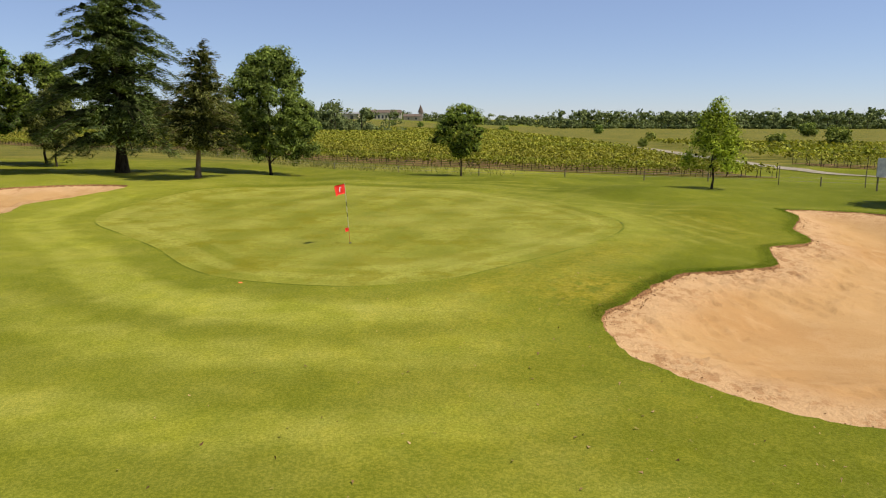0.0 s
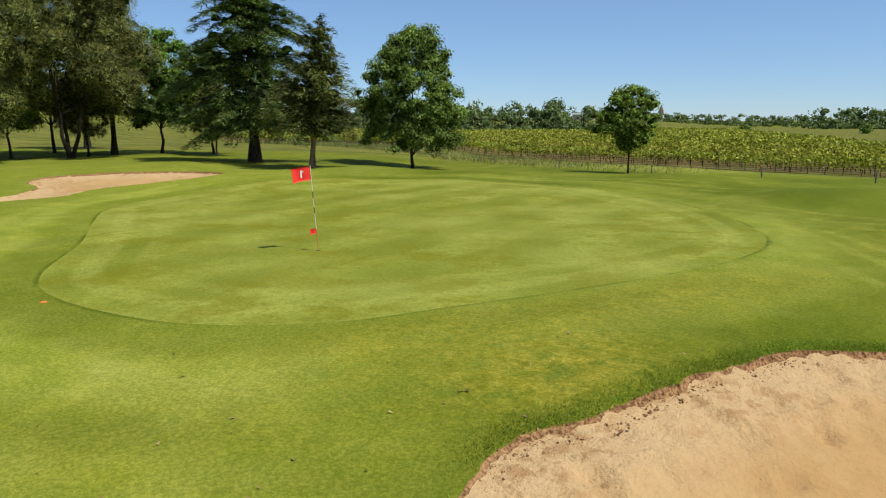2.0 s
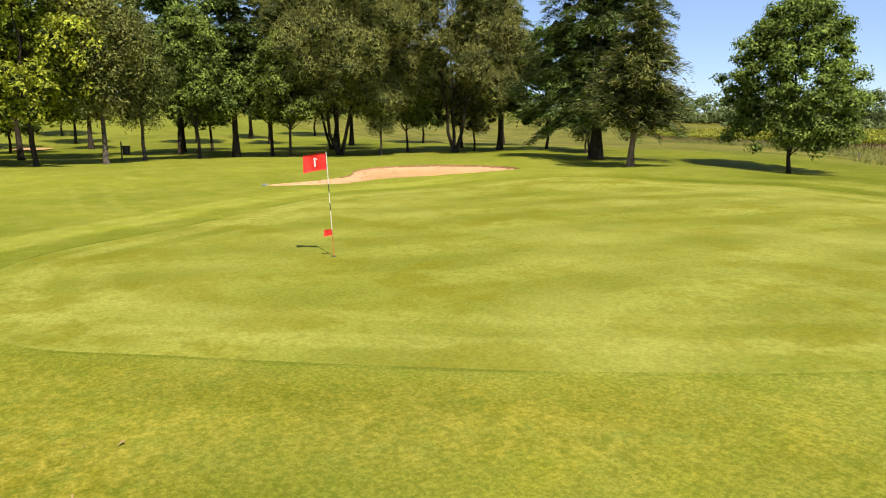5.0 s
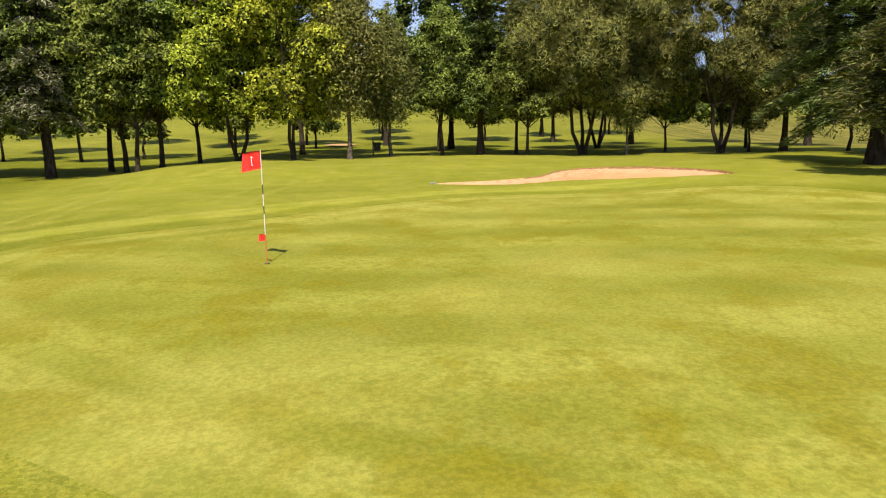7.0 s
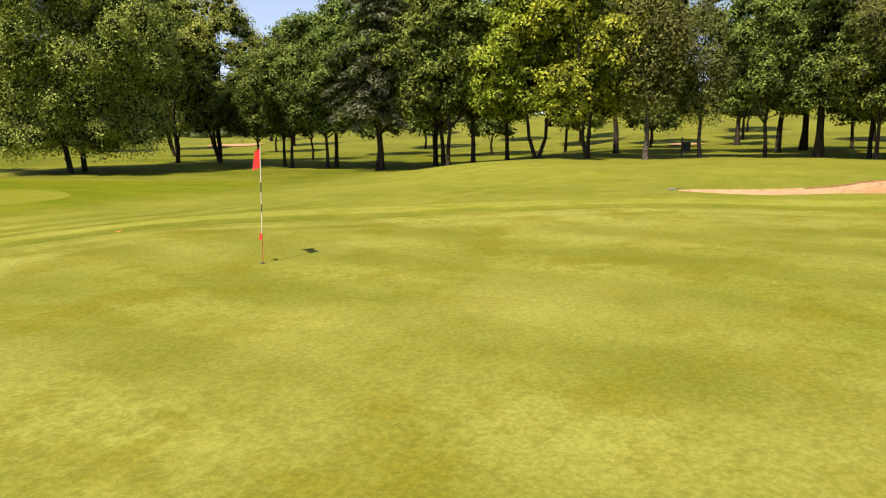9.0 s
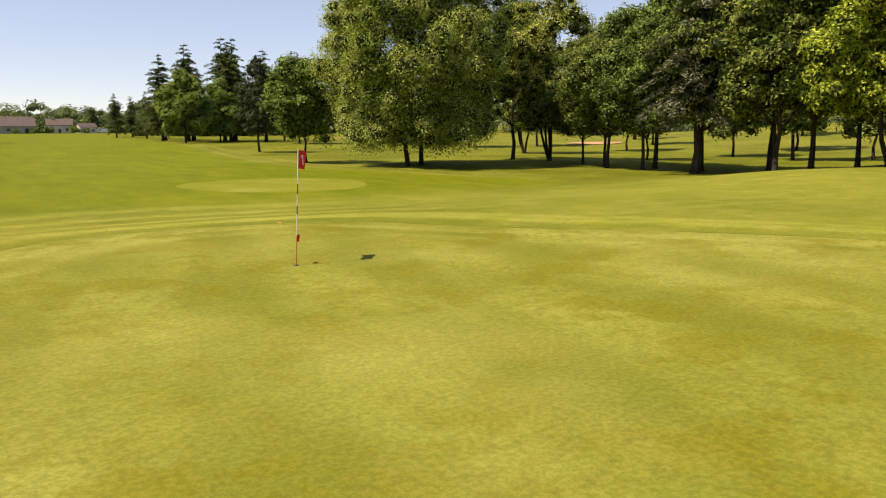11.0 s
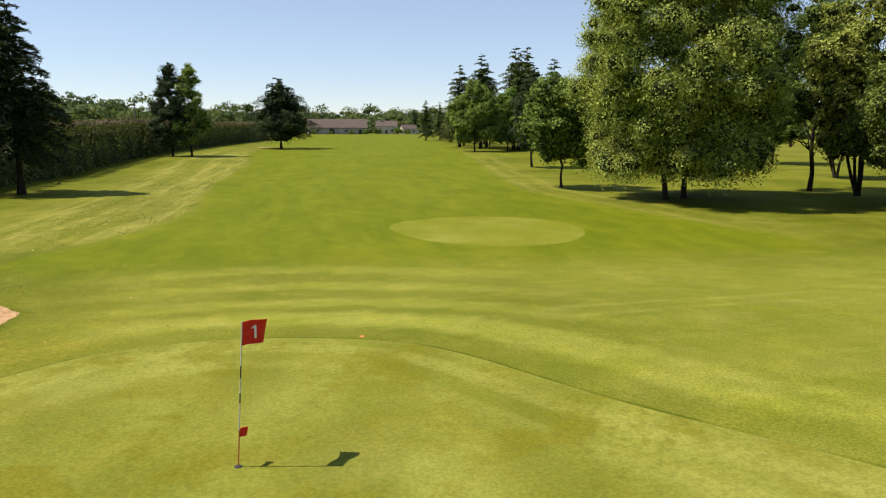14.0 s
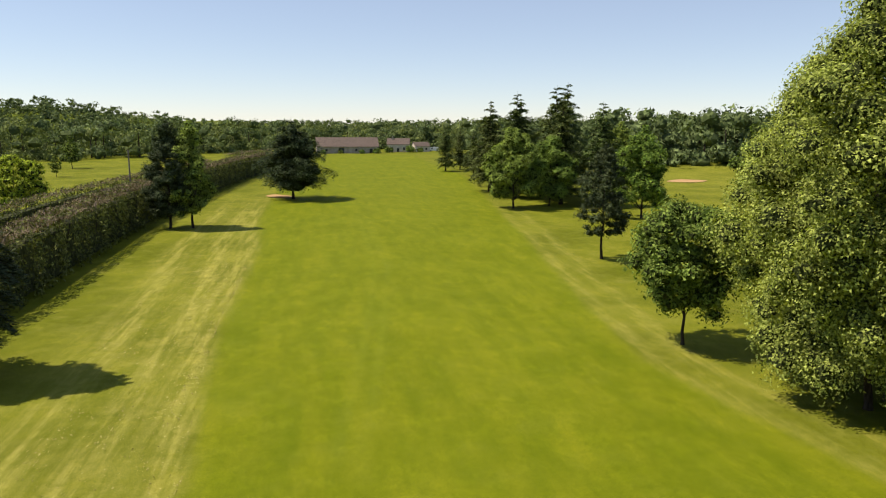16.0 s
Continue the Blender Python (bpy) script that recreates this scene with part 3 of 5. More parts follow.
def grass_masks(P):
    """Lay of the mown bands, close-mown fairway and dry clippings."""
    x, y = P[:, 0], P[:, 1]
    d = np.full(len(P), 50.0)
    sel = (np.abs(x + 4) < 40) & (np.abs(y - 33) < 40)
    d[sel] = distance(GREEN_LINE[::2], P[sel])
    far_out = d + 0.6 * sst(0.8, 4.5, d) * sst(22, 15, y)
    band = 0.5 - 0.5 * np.tanh(4.5 * np.sin(far_out * np.pi / 1.55 + 0.15))
    front = sst(5, -1.5, x + 0.25 * (y - 16)) * sst(15.5, 11.5, far_out) * sst(46, 36, y)
    around = sst(0.9, 1.6, d) * sst(3.2, 2.6, d) * 0.35
    first = sst(1.1, 1.5, d) * sst(3.4, 2.9, d) * sst(46, 38, y) * (1 - 0.5 * sst(2.1, 2.25, d) * sst(2.6, 2.4, d))
    fade = (0.6 + 0.4 * sst(-13, -7, x)) * (1 - 0.3 * sst(3.2, 3.6, d))
    mow = np.maximum(np.maximum(band * front * fade, first * front * 0.9), around * (1 - front))
    track = np.exp(-((np.abs(x - np.interp(y, (-110, -57, -30, -12), (-9, -8.4, -5.5, -3.0))) - 0.6) / 0.35) ** 2) * sst(-110, -90, y) * sst(-8, -18, y)
    mow = np.maximum(mow, 0.4 * track)
    left, right = np.interp(y, FAIR_Y, FAIR_L), np.interp(y, FAIR_Y, FAIR_R)
    short = sst(-0.3, 0.5, left - x) * sst(-0.3, 0.5, x - right) * sst(10, 4, y) * sst(-330, -280, y)
    lane_2, lane_3 = np.interp(y, (-77, -43, -26, -12, -4), (10.0, 8.2, 8.3, 8.1, 9.6)), np.interp(y, (-70, -40, -27, -15, -5), (14.2, 12.2, 12.0, 11.7, 11.2))
    strip = 0.9 * np.exp(-((x - left - 1.0) / 0.9) ** 2) + 0.45 * np.exp(-((right - x - 0.7) / 0.8) ** 2) + 0.5 * np.exp(-((right - x - 3.2) / 0.8) ** 2)
    strip = strip + 0.75 * np.exp(-((x - lane_2) / 0.9) ** 2) + 0.6 * np.exp(-((x - lane_3) / 1.0) ** 2) + 0.22 * sst(left + 0.3, left + 2, x) * sst(17, 14, x)
    dry = np.clip(1.25 * strip, 0, 1) * sst(6, -6, y) * sst(-150, -85, y)
    worn = 1.0 * np.exp(-(((x - 4.0) / 2.1) ** 2 + ((y - 18.5) / 1.9) ** 2)) * sst(0.2, 0.9, d)
    worn = np.maximum(worn, 0.2 * sst(-6, 0, x) * sst(8, 5, x) * sst(6, 11, y) * sst(21, 18, y) * sst(0.2, 1.5, d))
    far_west = 0.35 * sst(-60, -110, x)
    verge = 0.85 * sst(60, 66, y) * sst(30, 20, x) * sst(1.5, -1.5, (x - 22) * 0.575 + (y - 57) * 0.82 - 2.5) * sst(-12, -4, (x - 22) * 0.575 + (y - 57) * 0.82)
    e = np.full(len(P), 9.0)
    near_sand = (np.abs(x - 13) < 14) & (np.abs(y - 22) < 16)
    if near_sand.any():
        e[near_sand] = distance(SAND_EAST[::2], P[near_sand])
    rank = 0.4 * np.exp(-np.maximum(e, 0) / 0.30) * (0.2 + 0.8 * sst(15.2, 17, y)) * (1 - 0.65 * sst(20.5, 22.5, y))
    rank = np.maximum(rank, 0.30 * sst(8.0, 11.0, x) * sst(1.2, 2.2, d) * sst(2, 8, y) * sst(60, 50, y))
    field = sst(66, 78, y) * sst(-170, -120, x) * sst(520, 430, y)
    rank = np.maximum(rank, np.maximum(sst(-400, -450, y), sst(-235, -270, x)))
    rank = np.maximum(rank, 0.08 * front * (1 - np.clip(mow / 0.6, 0, 1)) * sst(0.0, 0.25, d) * sst(6.5, 4.5, d) * sst(3, -3, x) * sst(-15, -8, x))
    mow = np.maximum(mow, 0.6 * sst(1.3, 0.0, d) * sst(-1, 4, x) * sst(-0.2, 0.1, d))
    mow = np.maximum(mow, 0.06 * sst(1.7, 1.2, d) * sst(46, 38, y) * sst(6, 0, x))
    ring = 0.26 * sst(0.2, 0.9, d) * sst(5.6, 4.8, d) * sst(6.5, 1, x) * sst(48, 40, y)
    mow = np.maximum(0.9 * mow, np.maximum(ring, 0.24 * front))
    mow = np.maximum(mow, 0.42 * sst(-7, -14, x) * sst(4, 12, y) * sst(60, 46, y) * sst(0.4, 1.6, d) * sst(-60, -45, x))
    rank = np.maximum(rank, 0.38 * sst(0.5, 4.5, x + 0.12 * (y - 12)) * sst(0.8, 2.5, d) * sst(1, 6, y) * sst(21, 17, y))
    # pale collar on the far side and thin yellowed turf between green and bunker
    mow = np.maximum(mow, 0.62 * sst(1.9, 1.1, d) * sst(3.5, 5.5, x) * sst(23, 26, y) * sst(40, 34, y) * sst(-0.2, 0.1, d))
    worn = np.maximum(worn, 0.5 * np.exp(-((x - 11.2) / 2.4) ** 2 - ((y - 29.5) / 4.5) ** 2))
    worn = np.maximum(worn, 0.5 * sst(0.1, 0.5, d) * sst(3.2, 1.6, d) * sst(-1.5, 1.5, x) * sst(28, 24, y))
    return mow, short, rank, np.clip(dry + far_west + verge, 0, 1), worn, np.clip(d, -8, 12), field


def land_piece(name, label, category, verts, faces, mat, masks=True):
    used, inv = np.unique(faces, return_inverse=True)
    me = mesh_of(name, verts[used], inv.reshape(faces.shape), mat, True)
    if masks:
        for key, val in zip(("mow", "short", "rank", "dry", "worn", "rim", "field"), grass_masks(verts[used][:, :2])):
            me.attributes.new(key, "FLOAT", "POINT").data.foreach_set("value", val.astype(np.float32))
    return tagged(new(name, me), label, category, kind="structure"), used


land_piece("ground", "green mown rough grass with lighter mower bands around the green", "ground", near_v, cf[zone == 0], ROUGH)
land_piece("putting_green", "close-mown pale green putting surface with faint mower stripes", "putting green", near_v, cf[zone == 1], GREEN)
land_piece("practice_apron", "pale oval patch of shorter grass on the fairway", "mown patch", near_v, cf[zone == 2], APRON)
for k, label in ((3, "large pale orange sand bunker with raked floor beside the green"), (4, "long shallow sand bunker with reddish sand below the trees")):
    ob, used = land_piece("sand_bunker", label, "bunker", near_v, cf[zone == k], SAND, False)
    ob.data.attributes.new("edge", "FLOAT", "POINT").data.foreach_set("value", (sst(1.9, 0.5, sand_in[used]) * 0.85).astype(np.float32))
    land_piece("bunker_lip", "crumbling brown earth edge under the turf of a bunker", "bunker edge", near_v, cf[zone == k + 2], LIP, False)


def axis(lo, hi, step, reach):
    mid_part = list(np.arange(lo, hi + 0.5 * step, step))
    s = step
    a, b = [], []
    p = hi
    while p < reach:
        s *= 1.07
        p += s
        b.append(p)
    p, s = lo, step
    while p > -reach:
        s *= 1.07
        p -= s
        a.append(p)
    return np.array(a[::-1] + mid_part + b)


xs, ys = axis(X0, X1, 0.5, 3800), axis(Y0, Y1, 1.0, 3800)
GX, GY = np.meshgrid(xs, ys)
far_v = np.column_stack([GX.ravel(), GY.ravel(), land(GX, GY).ravel()])
nx = len(xs)
ii, jj = np.meshgrid(np.arange(nx - 1), np.arange(len(ys) - 1))
cx, cy = (xs[ii] + xs[ii + 1]) / 2, (ys[jj] + ys[jj + 1]) / 2
out = ~((cx > X0) & (cx < X1) & (cy > Y0) & (cy < Y1))
a = (jj * nx + ii)[out]
land_piece("ground", "wide green grassland with fairway reaching to wooded hills", "ground", far_v, np.stack([a, a + 1, a + nx + 1, a + nx], 1), ROUGH)


def ground_z(x, y):
    return float(land(x, y))


# ---- trees ----
def crown_cloud(rng, clumps, density, size, aspect=0.62, flat=0.8, needles=False, hang=0.0):
    P, N, T, S = [], [], [], []
    for c, r in clumps:
        n = max(8, int(2.6 * density * r * r))
        o = unit(rng.normal(size=(n, 3)))
        o[:, 2] = np.where((o[:, 2] < -0.35) & (rng.random(n) < 0.6), -o[:, 2], o[:, 2])
        rad = r * (0.15 + 1.05 * rng.random((n, 1)) ** 0.62)
        p = c + o * rad * np.array([1, 1, flat]) * rng.uniform(0.7, 1.3, 3)
        p[:, 2] -= hang * rng.random(n) ** 2
        P.append(p)
        rnd = unit(rng.normal(size=(n, 3)))
        if needles:
            T.append(o + 0.5 * rnd + np.array([0, 0, 0.35]))
            N.append(unit(o * 0.9 + rnd * 0.7 + np.array([0, 0, 0.25])))
        else:
            N.append(unit(o * 0.95 + rnd * 0.65 + np.array([0, 0, 0.25])))
            T.append(unit(rng.normal(size=(n, 3)) + np.array([0, 0, -0.6])))
        S.append(1.1 * size * (0.6 + 0.8 * rng.random(n)))
    return blades(np.concatenate(P), np.concatenate(N), np.concatenate(T), np.concatenate(S), aspect)


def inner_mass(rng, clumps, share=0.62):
    """Solid lumps inside the leaf clumps that make them opaque: corners and triangles."""
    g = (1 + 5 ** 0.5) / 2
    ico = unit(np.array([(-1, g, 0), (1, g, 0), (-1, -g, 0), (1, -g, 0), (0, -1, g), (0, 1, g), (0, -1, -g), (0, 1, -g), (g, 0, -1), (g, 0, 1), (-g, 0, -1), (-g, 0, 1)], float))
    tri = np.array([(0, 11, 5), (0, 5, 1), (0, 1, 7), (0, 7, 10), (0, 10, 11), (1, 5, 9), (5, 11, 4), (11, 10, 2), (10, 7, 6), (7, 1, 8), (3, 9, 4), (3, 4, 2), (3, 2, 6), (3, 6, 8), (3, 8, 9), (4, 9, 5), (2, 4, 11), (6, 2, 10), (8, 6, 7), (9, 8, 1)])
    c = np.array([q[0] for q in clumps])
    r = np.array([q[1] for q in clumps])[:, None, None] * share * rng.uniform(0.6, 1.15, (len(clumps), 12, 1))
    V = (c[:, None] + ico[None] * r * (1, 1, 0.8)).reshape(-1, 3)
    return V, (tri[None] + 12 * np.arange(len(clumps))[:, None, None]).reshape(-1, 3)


def bow(a, b, lift, rng, n=6):
    a, b = np.asarray(a, float), np.asarray(b, float)
    u = np.linspace(0, 1, n)[:, None]
    p = a + (b - a) * u
    p[:, 2] += lift * np.sin(np.pi * u[:, 0])
    p[1:-1] += rng.normal(size=(n - 2, 3)) * 0.03 * np.linalg.norm(b - a)
    return p


PROFILES = {
    "round": lambda u: np.sqrt(np.clip(1 - (2 * u - 0.92) ** 2 * 0.95, 0.03, 1)),
    "egg": lambda u: np.clip(np.sin(np.pi * np.clip(u * 0.86 + 0.16, 0, 1)) ** 0.8, 0.05, 1) * (1 - 0.25 * u),
    "cone": lambda u: np.clip(1.02 - u, 0.04, 1) ** 0.85 * np.clip(0.55 + 3 * u, 0, 1),
    "skirt": lambda u: np.clip(1.02 - u, 0.03, 1) ** 0.8 * np.clip(0.72 + 1.6 * u, 0, 1),
    "ovoid": lambda u: np.sqrt(np.clip(1 - ((u - 0.34) / 0.69) ** 2, 0.02, 1)) * (1 - 0.22 * u),
    "dome": lambda u: np.sqrt(np.clip(1 - u ** 2.2, 0.05, 1)) * np.clip(0.7 + u, 0, 1),
    "column": lambda u: np.clip(1 - np.abs(2 * u - 0.75) ** 2.6, 0.06, 1),
    "cedar": lambda u: np.clip(1.0 - u, 0.03, 1) ** 0.62 * np.clip(0.8 + 2 * u, 0, 1),
    "vase": lambda u: np.clip(0.42 + 0.9 * u, 0, 1) * np.sqrt(np.clip(1.02 - (np.clip(u - 0.45, 0, 1) / 0.56) ** 2, 0.03, 1)),
}


def broad_tree(seed, height, width, bole, leaf, bark, label, profile="round", clumps=70, clump=0.11, density=55, size=0.17, stems=1, needles=False, aspect=0.62, hang=0.0, name="tree", category="tree", flat=0.8, boughs=0, spread=0.30, solid=0.62, splay=0.12, feet=0.0):
    rng = np.random.default_rng(seed)
    root = new(name)
    tagged(root, label, category)
    ch = height - bole
    f = PROFILES[profile]
    cl = []
    tries = 0
    clumps, clump, size, density = min(520, int(clumps * 1.9)), clump * 0.74, size * 0.62, density * 1.3
    lobe = rng.uniform(0, 6.28, 4)
    arms = []
    for b in range(boughs):
        u = (b + rng.random()) / boughs
        ang = 2.4 * b + rng.uniform(-0.5, 0.5)
        q = float(f(u)) * width / 2 * rng.uniform(0.62, 0.92)
        arms.append((np.array([q * np.cos(ang), q * np.sin(ang), bole + u * ch * 0.94]), spread * width * 0.5 * rng.uniform(0.75, 1.25) * (0.45 + 0.6 * float(f(u)))))
    while len(cl) < clumps and tries < 9000:
        tries += 1
        u = rng.random()
        ang = rng.random() * 2 * np.pi
        w = float(f(u)) * width / 2 * (1 + 0.10 * math.sin(2 * ang + lobe[0] + 2 * u) + 0.08 * math.sin(3 * ang + lobe[1] + 5 * u) + 0.08 * math.sin(7 * u + lobe[2]))
        rad = w * (0.25 + 0.75 * rng.random() ** 0.5) - clump * width * 0.45
        r = clump * width * (0.7 + 0.6 * rng.random())
        if needles:
            r *= 0.5 + 0.5 * float(f(u))
        c = np.array([max(rad, 0) * np.cos(ang), max(rad, 0) * np.sin(ang), bole + u * (ch - r * 0.7)])
        if arms:
            if np.hypot(c[0], c[1]) > 0.36 * w and not any(np.linalg.norm((c - a[0]) * (1, 1, 1.25)) < a[1] for a in arms):
                continue
            if rng.random() < 0.5:
                a = arms[int(rng.integers(len(arms)))]
                c = a[0] + unit(rng.normal(size=3)) * a[1] * rng.uniform(0.35, 1.0) * (1, 1, 0.8)
                c[2] = min(max(c[2], bole), height - r * 0.6)
                if np.hypot(c[0], c[1]) > 1.02 * float(f((c[2] - bole) / ch)) * width / 2:
                    continue
        if all(np.linalg.norm(c - q[0]) > 0.36 * (r + q[1]) for q in cl):
            cl.append((c, r))
    tr = max(0.05, height * 0.0118)
    lines = []
    tops = []
    for s in range(stems):
        a0 = rng.random() * 6.28 + s * 2.1 if not feet else s * 6.28 / stems
        spread = 0 if stems == 1 else width * splay
        foot = np.array([np.cos(a0), np.sin(a0), 0]) * (max(feet, tr * 0.9) if stems > 1 else 0)
        top = np.array([np.cos(a0) * spread, np.sin(a0) * spread, bole + ch * 0.72])
        u = np.linspace(0, 1, 9)
        p = foot + (top - foot) * u[:, None] + np.concatenate([np.zeros((1, 3)), rng.normal(size=(8, 3)) * [0.006 * height, 0.006 * height, 0]])
        p[0, 2] = -0.25
        r = tr * (1 - 0.85 * u) * (0.75 if stems > 1 else 1)
        r[0] *= 1.7
        p = np.insert(p, 1, p[0] * 0.0 + foot + [0, 0, 0.25], 0)
        r = np.insert(r, 1, tr * 1.12 * (0.75 if stems > 1 else 1))
        lines.append((p, r))
        tops.append(p)
    limbs = []
    for c, r in cl[:: max(1, len(cl) // 24)]:
        stem = tops[int(rng.integers(len(tops)))]
        k = np.argmin(np.abs(stem[:, 2] - max(bole * 0.85, c[2] - np.hypot(c[0], c[1]) * 0.8)))
        k = int(np.clip(k, 2, len(stem) - 2))
        limbs.append((bow(stem[k], c, 0.08 * width * rng.random(), rng), np.linspace(tr * 0.42 * (1 - k / 12), 0.012, 6)))
    V, F = tubes(lines, 9)
    W, G = tubes(limbs, 5)
    part("trunk", mesh_of("trunk", np.concatenate([V, W]), np.concatenate([F, G + len(V)]), bark, True), bark, root)
    V, F = crown_cloud(rng, cl, density, size, aspect, flat, needles, hang)
    V[:, 2] = np.maximum(V[:, 2], 0.3)
    part("crown", mesh_of("crown", V, F, leaf), leaf, root)
    # added solid dark lumps stand for the shaded inside of the crown
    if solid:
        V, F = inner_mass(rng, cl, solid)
        tagged(part("crown_heart", mesh_of("crown_heart", V, F, CROWN_SHADE), CROWN_SHADE, root, "solid dark lumps for inner foliage, coloured as in shade"), kind="stuff")
    return root


def layered_conifer(seed, height, width, bole, leaf, bark, label, levels=17, arms=6, sprays=44, size=0.34, droop=0.1, profile="cone", name="conifer", category="conifer", aspect=0.3, ragged=0.35, girth=0.015, fuzz=0.02, heart=0.13):
    """A conifer with branches in flat tiers."""
    rng = np.random.default_rng(seed)
    root = new(name)
    tagged(root, label, category)
    tr = height * girth
    u = np.linspace(0, 1, 12)
    p = np.column_stack([rng.normal(size=12) * 0.05, rng.normal(size=12) * 0.05, u * height])
    p[0] = (0, 0, -0.25)
    r = tr * (1 - 0.96 * u)
    r[0] *= 1.6
    stem = [(p, r)]
    lines, P, N, T, S = [], [], [], [], []
    hearts = []
    for k in range(levels):
        v = (k + 0.3 * rng.random()) / levels
        for j in range(arms if v < 0.85 else 4):
            z0 = bole + np.clip(v + rng.uniform(-0.55, 0.55) / levels, 0, 0.99) * (height - bole) * 0.98
            L = width / 2 * float(PROFILES[profile](v)) * (1 - ragged * rng.random())
            ang = rng.random() * 6.28 + j * 6.28 / arms
            d = np.array([np.cos(ang), np.sin(ang), 0])
            side = np.array([-d[1], d[0], 0])
            s = np.linspace(0, 1, 6)
            tilt = 0.25 * v - droop * (1 - v)
            q = np.array([0, 0, z0]) + d * (L * s)[:, None]
            q[:, 2] += L * (tilt * s + 0.12 * np.sin(s * np.pi) - 0.10 * s ** 3)
            lines.append((q, np.linspace(tr * 0.28 * (1 - 0.7 * v), 0.012, 6)))
            hearts += [(np.array([np.interp(w, s, q[:, i]) for i in range(3)]), heart * L * (1.15 - w)) for w in (0.2, 0.52)]
            n = max(18, int(3.2 * sprays * (L / (width / 2)) ** 1.1))
            w = 0.03 + 0.97 * rng.random(n) ** 0.8
            lat = rng.uniform(-1, 1, n) * L * 0.40 * (1.12 - w) ** 0.7
            pos = np.column_stack([np.interp(w, s, q[:, i]) for i in range(3)]) + side * lat[:, None]
            pos[:, 2] += rng.normal(size=n) * (0.03 + fuzz * L) - np.abs(lat) * 0.22
            P.append(pos)
            T.append(d + side * (np.sign(lat) * 0.55)[:, None] + rng.normal(size=(n, 3)) * 0.3 + [0, 0, -0.15])
            N.append(unit(np.array([0, 0, 1.0]) + rng.normal(size=(n, 3)) * 0.38))
            S.append(0.7 * size * (0.55 + 0.9 * rng.random(n)))
    V, F = tubes(stem, 9)
    W, G = tubes(lines, 3)
    part("trunk", mesh_of("trunk", np.concatenate([V, W]), np.concatenate([F, G + len(V)]), bark, True), bark, root)
    V, F = blades(np.concatenate(P), np.concatenate(N), np.concatenate(T), np.concatenate(S), aspect)
    part("crown", mesh_of("crown", V, F, leaf), leaf, root)
    # added dark lumps on the branches stand for shade between the tiers
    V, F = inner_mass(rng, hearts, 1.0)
    tagged(part("crown_heart", mesh_of("crown_heart", V, F, CROWN_SHADE), CROWN_SHADE, root, "solid dark lumps along the branches, coloured as in shade"), kind="stuff")
    return root


def plant(proto, spots, label="", group=""):
    """Stands copies of a tree at spots (x, y, scale, turn); the first is the tree itself."""
    for i, (x, y, s, turn) in enumerate(spots):
        m = Matrix.LocRotScale((x, y, ground_z(x, y) - 0.02), Euler((0, 0, radians(turn))), None)
        if i:
            ob = copy_thing(proto, m)
        else:
            ob = proto
            ob.matrix_basis = m
        ob.scale = (s, s, s)
        tagged(ob, label, group=group)


# beside the green
plant(layered_conifer(1, 19.5, 15.5, 2.6, CEDAR_NEEDLE, BARK, "tall dark green cedar with flat tiered branches", 21, 9, 235, 0.27, 0.22, "cedar", heart=0.14, ragged=0.42, girth=0.020, fuzz=0.012, aspect=0.18), [(-23.9, 53.3, 0.95, 0)])
lean_pine = layered_conifer(2, 9.7, 8.8, 2.1, DARK_PINE, PINE_BARK, "leaning pine with a pale trunk and brownish needles", 15, 8, 120, 0.22, -0.12, "skirt", name="pine", category="pine", aspect=0.2, ragged=0.4, fuzz=0.07, heart=0.2, girth=0.019)
plant(lean_pine, [(-16.7, 48.7, 0.96, 20)])
lean_pine.matrix_basis = lean_pine.matrix_basis @ Matrix.Rotation(radians(5), 4, Vector((0.3, 1, 0)))
plant(broad_tree(3, 11.4, 8.9, 1.7, OAK_LEAF, BARK, "full rounded green oak on the grass by the vineyard", "ovoid", 160, 0.095, 120, 0.15, boughs=30, spread=0.40, solid=0.5, name="oak_tree"), [(-14.4, 59.8, 0.92, 0)])
plant(broad_tree(4, 6.2, 4.3, 1.7, MAPLE_LEAF, BARK, "small young green maple at the vineyard fence", "round", 62, 0.14, 120, 0.13, name="maple_tree"), [(1.5, 59.2, 0.98, 0)])
plant(broad_tree(5, 5.8, 4.5, 1.4, WILLOW_LEAF, BARK, "slender young tree with drooping yellow-green leaves", "skirt", 110, 0.11, 150, 0.12, aspect=0.3, hang=0.35, boughs=22, spread=0.36, solid=0.3, name="young_tree"), [(16.9, 44.8, 1, 0)])
plant(broad_tree(6, 12.5, 9.5, 2.6, MAPLE_LEAF, BARK, "round green maple at the edge of the grove", "round", 75, 0.115, 60, 0.18, boughs=16, spread=0.36, name="maple_tree"), [(-35.6, 64.3, 0.78, 0), (-41.6, 64.6, 0.92, 130)], group="grove trees")

# grove west of the green
plant(broad_tree(7, 18.5, 16.5, 4.4, PINE_NEEDLE, BARK, "broad umbrella pine with several dark stems", "dome", 230, 0.092, 140, 0.20, 3, True, 0.16, flat=1.3, boughs=34, spread=0.30, splay=0.22, solid=0.6, name="pine", category="pine"), [(-42.7, 43.7, 0.92, 0), (-41.9, 54.3, 0.95, 110), (-58, 50, 0.9, 200)], group="grove trees")
plant(broad_tree(8, 10.0, 6.4, 2.2, PINE_NEEDLE, BARK, "bushy pine with hanging lower branches", "egg", 100, 0.12, 110, 0.20, 1, True, 0.16, hang=0.4, flat=1.2, boughs=16, spread=0.4, name="pine", category="pine"), [(-43.0, 57.2, 0.85, 0), (-52, 62, 1.3, 80), (-33.2, 61.5, 0.7, 150)], group="grove trees")
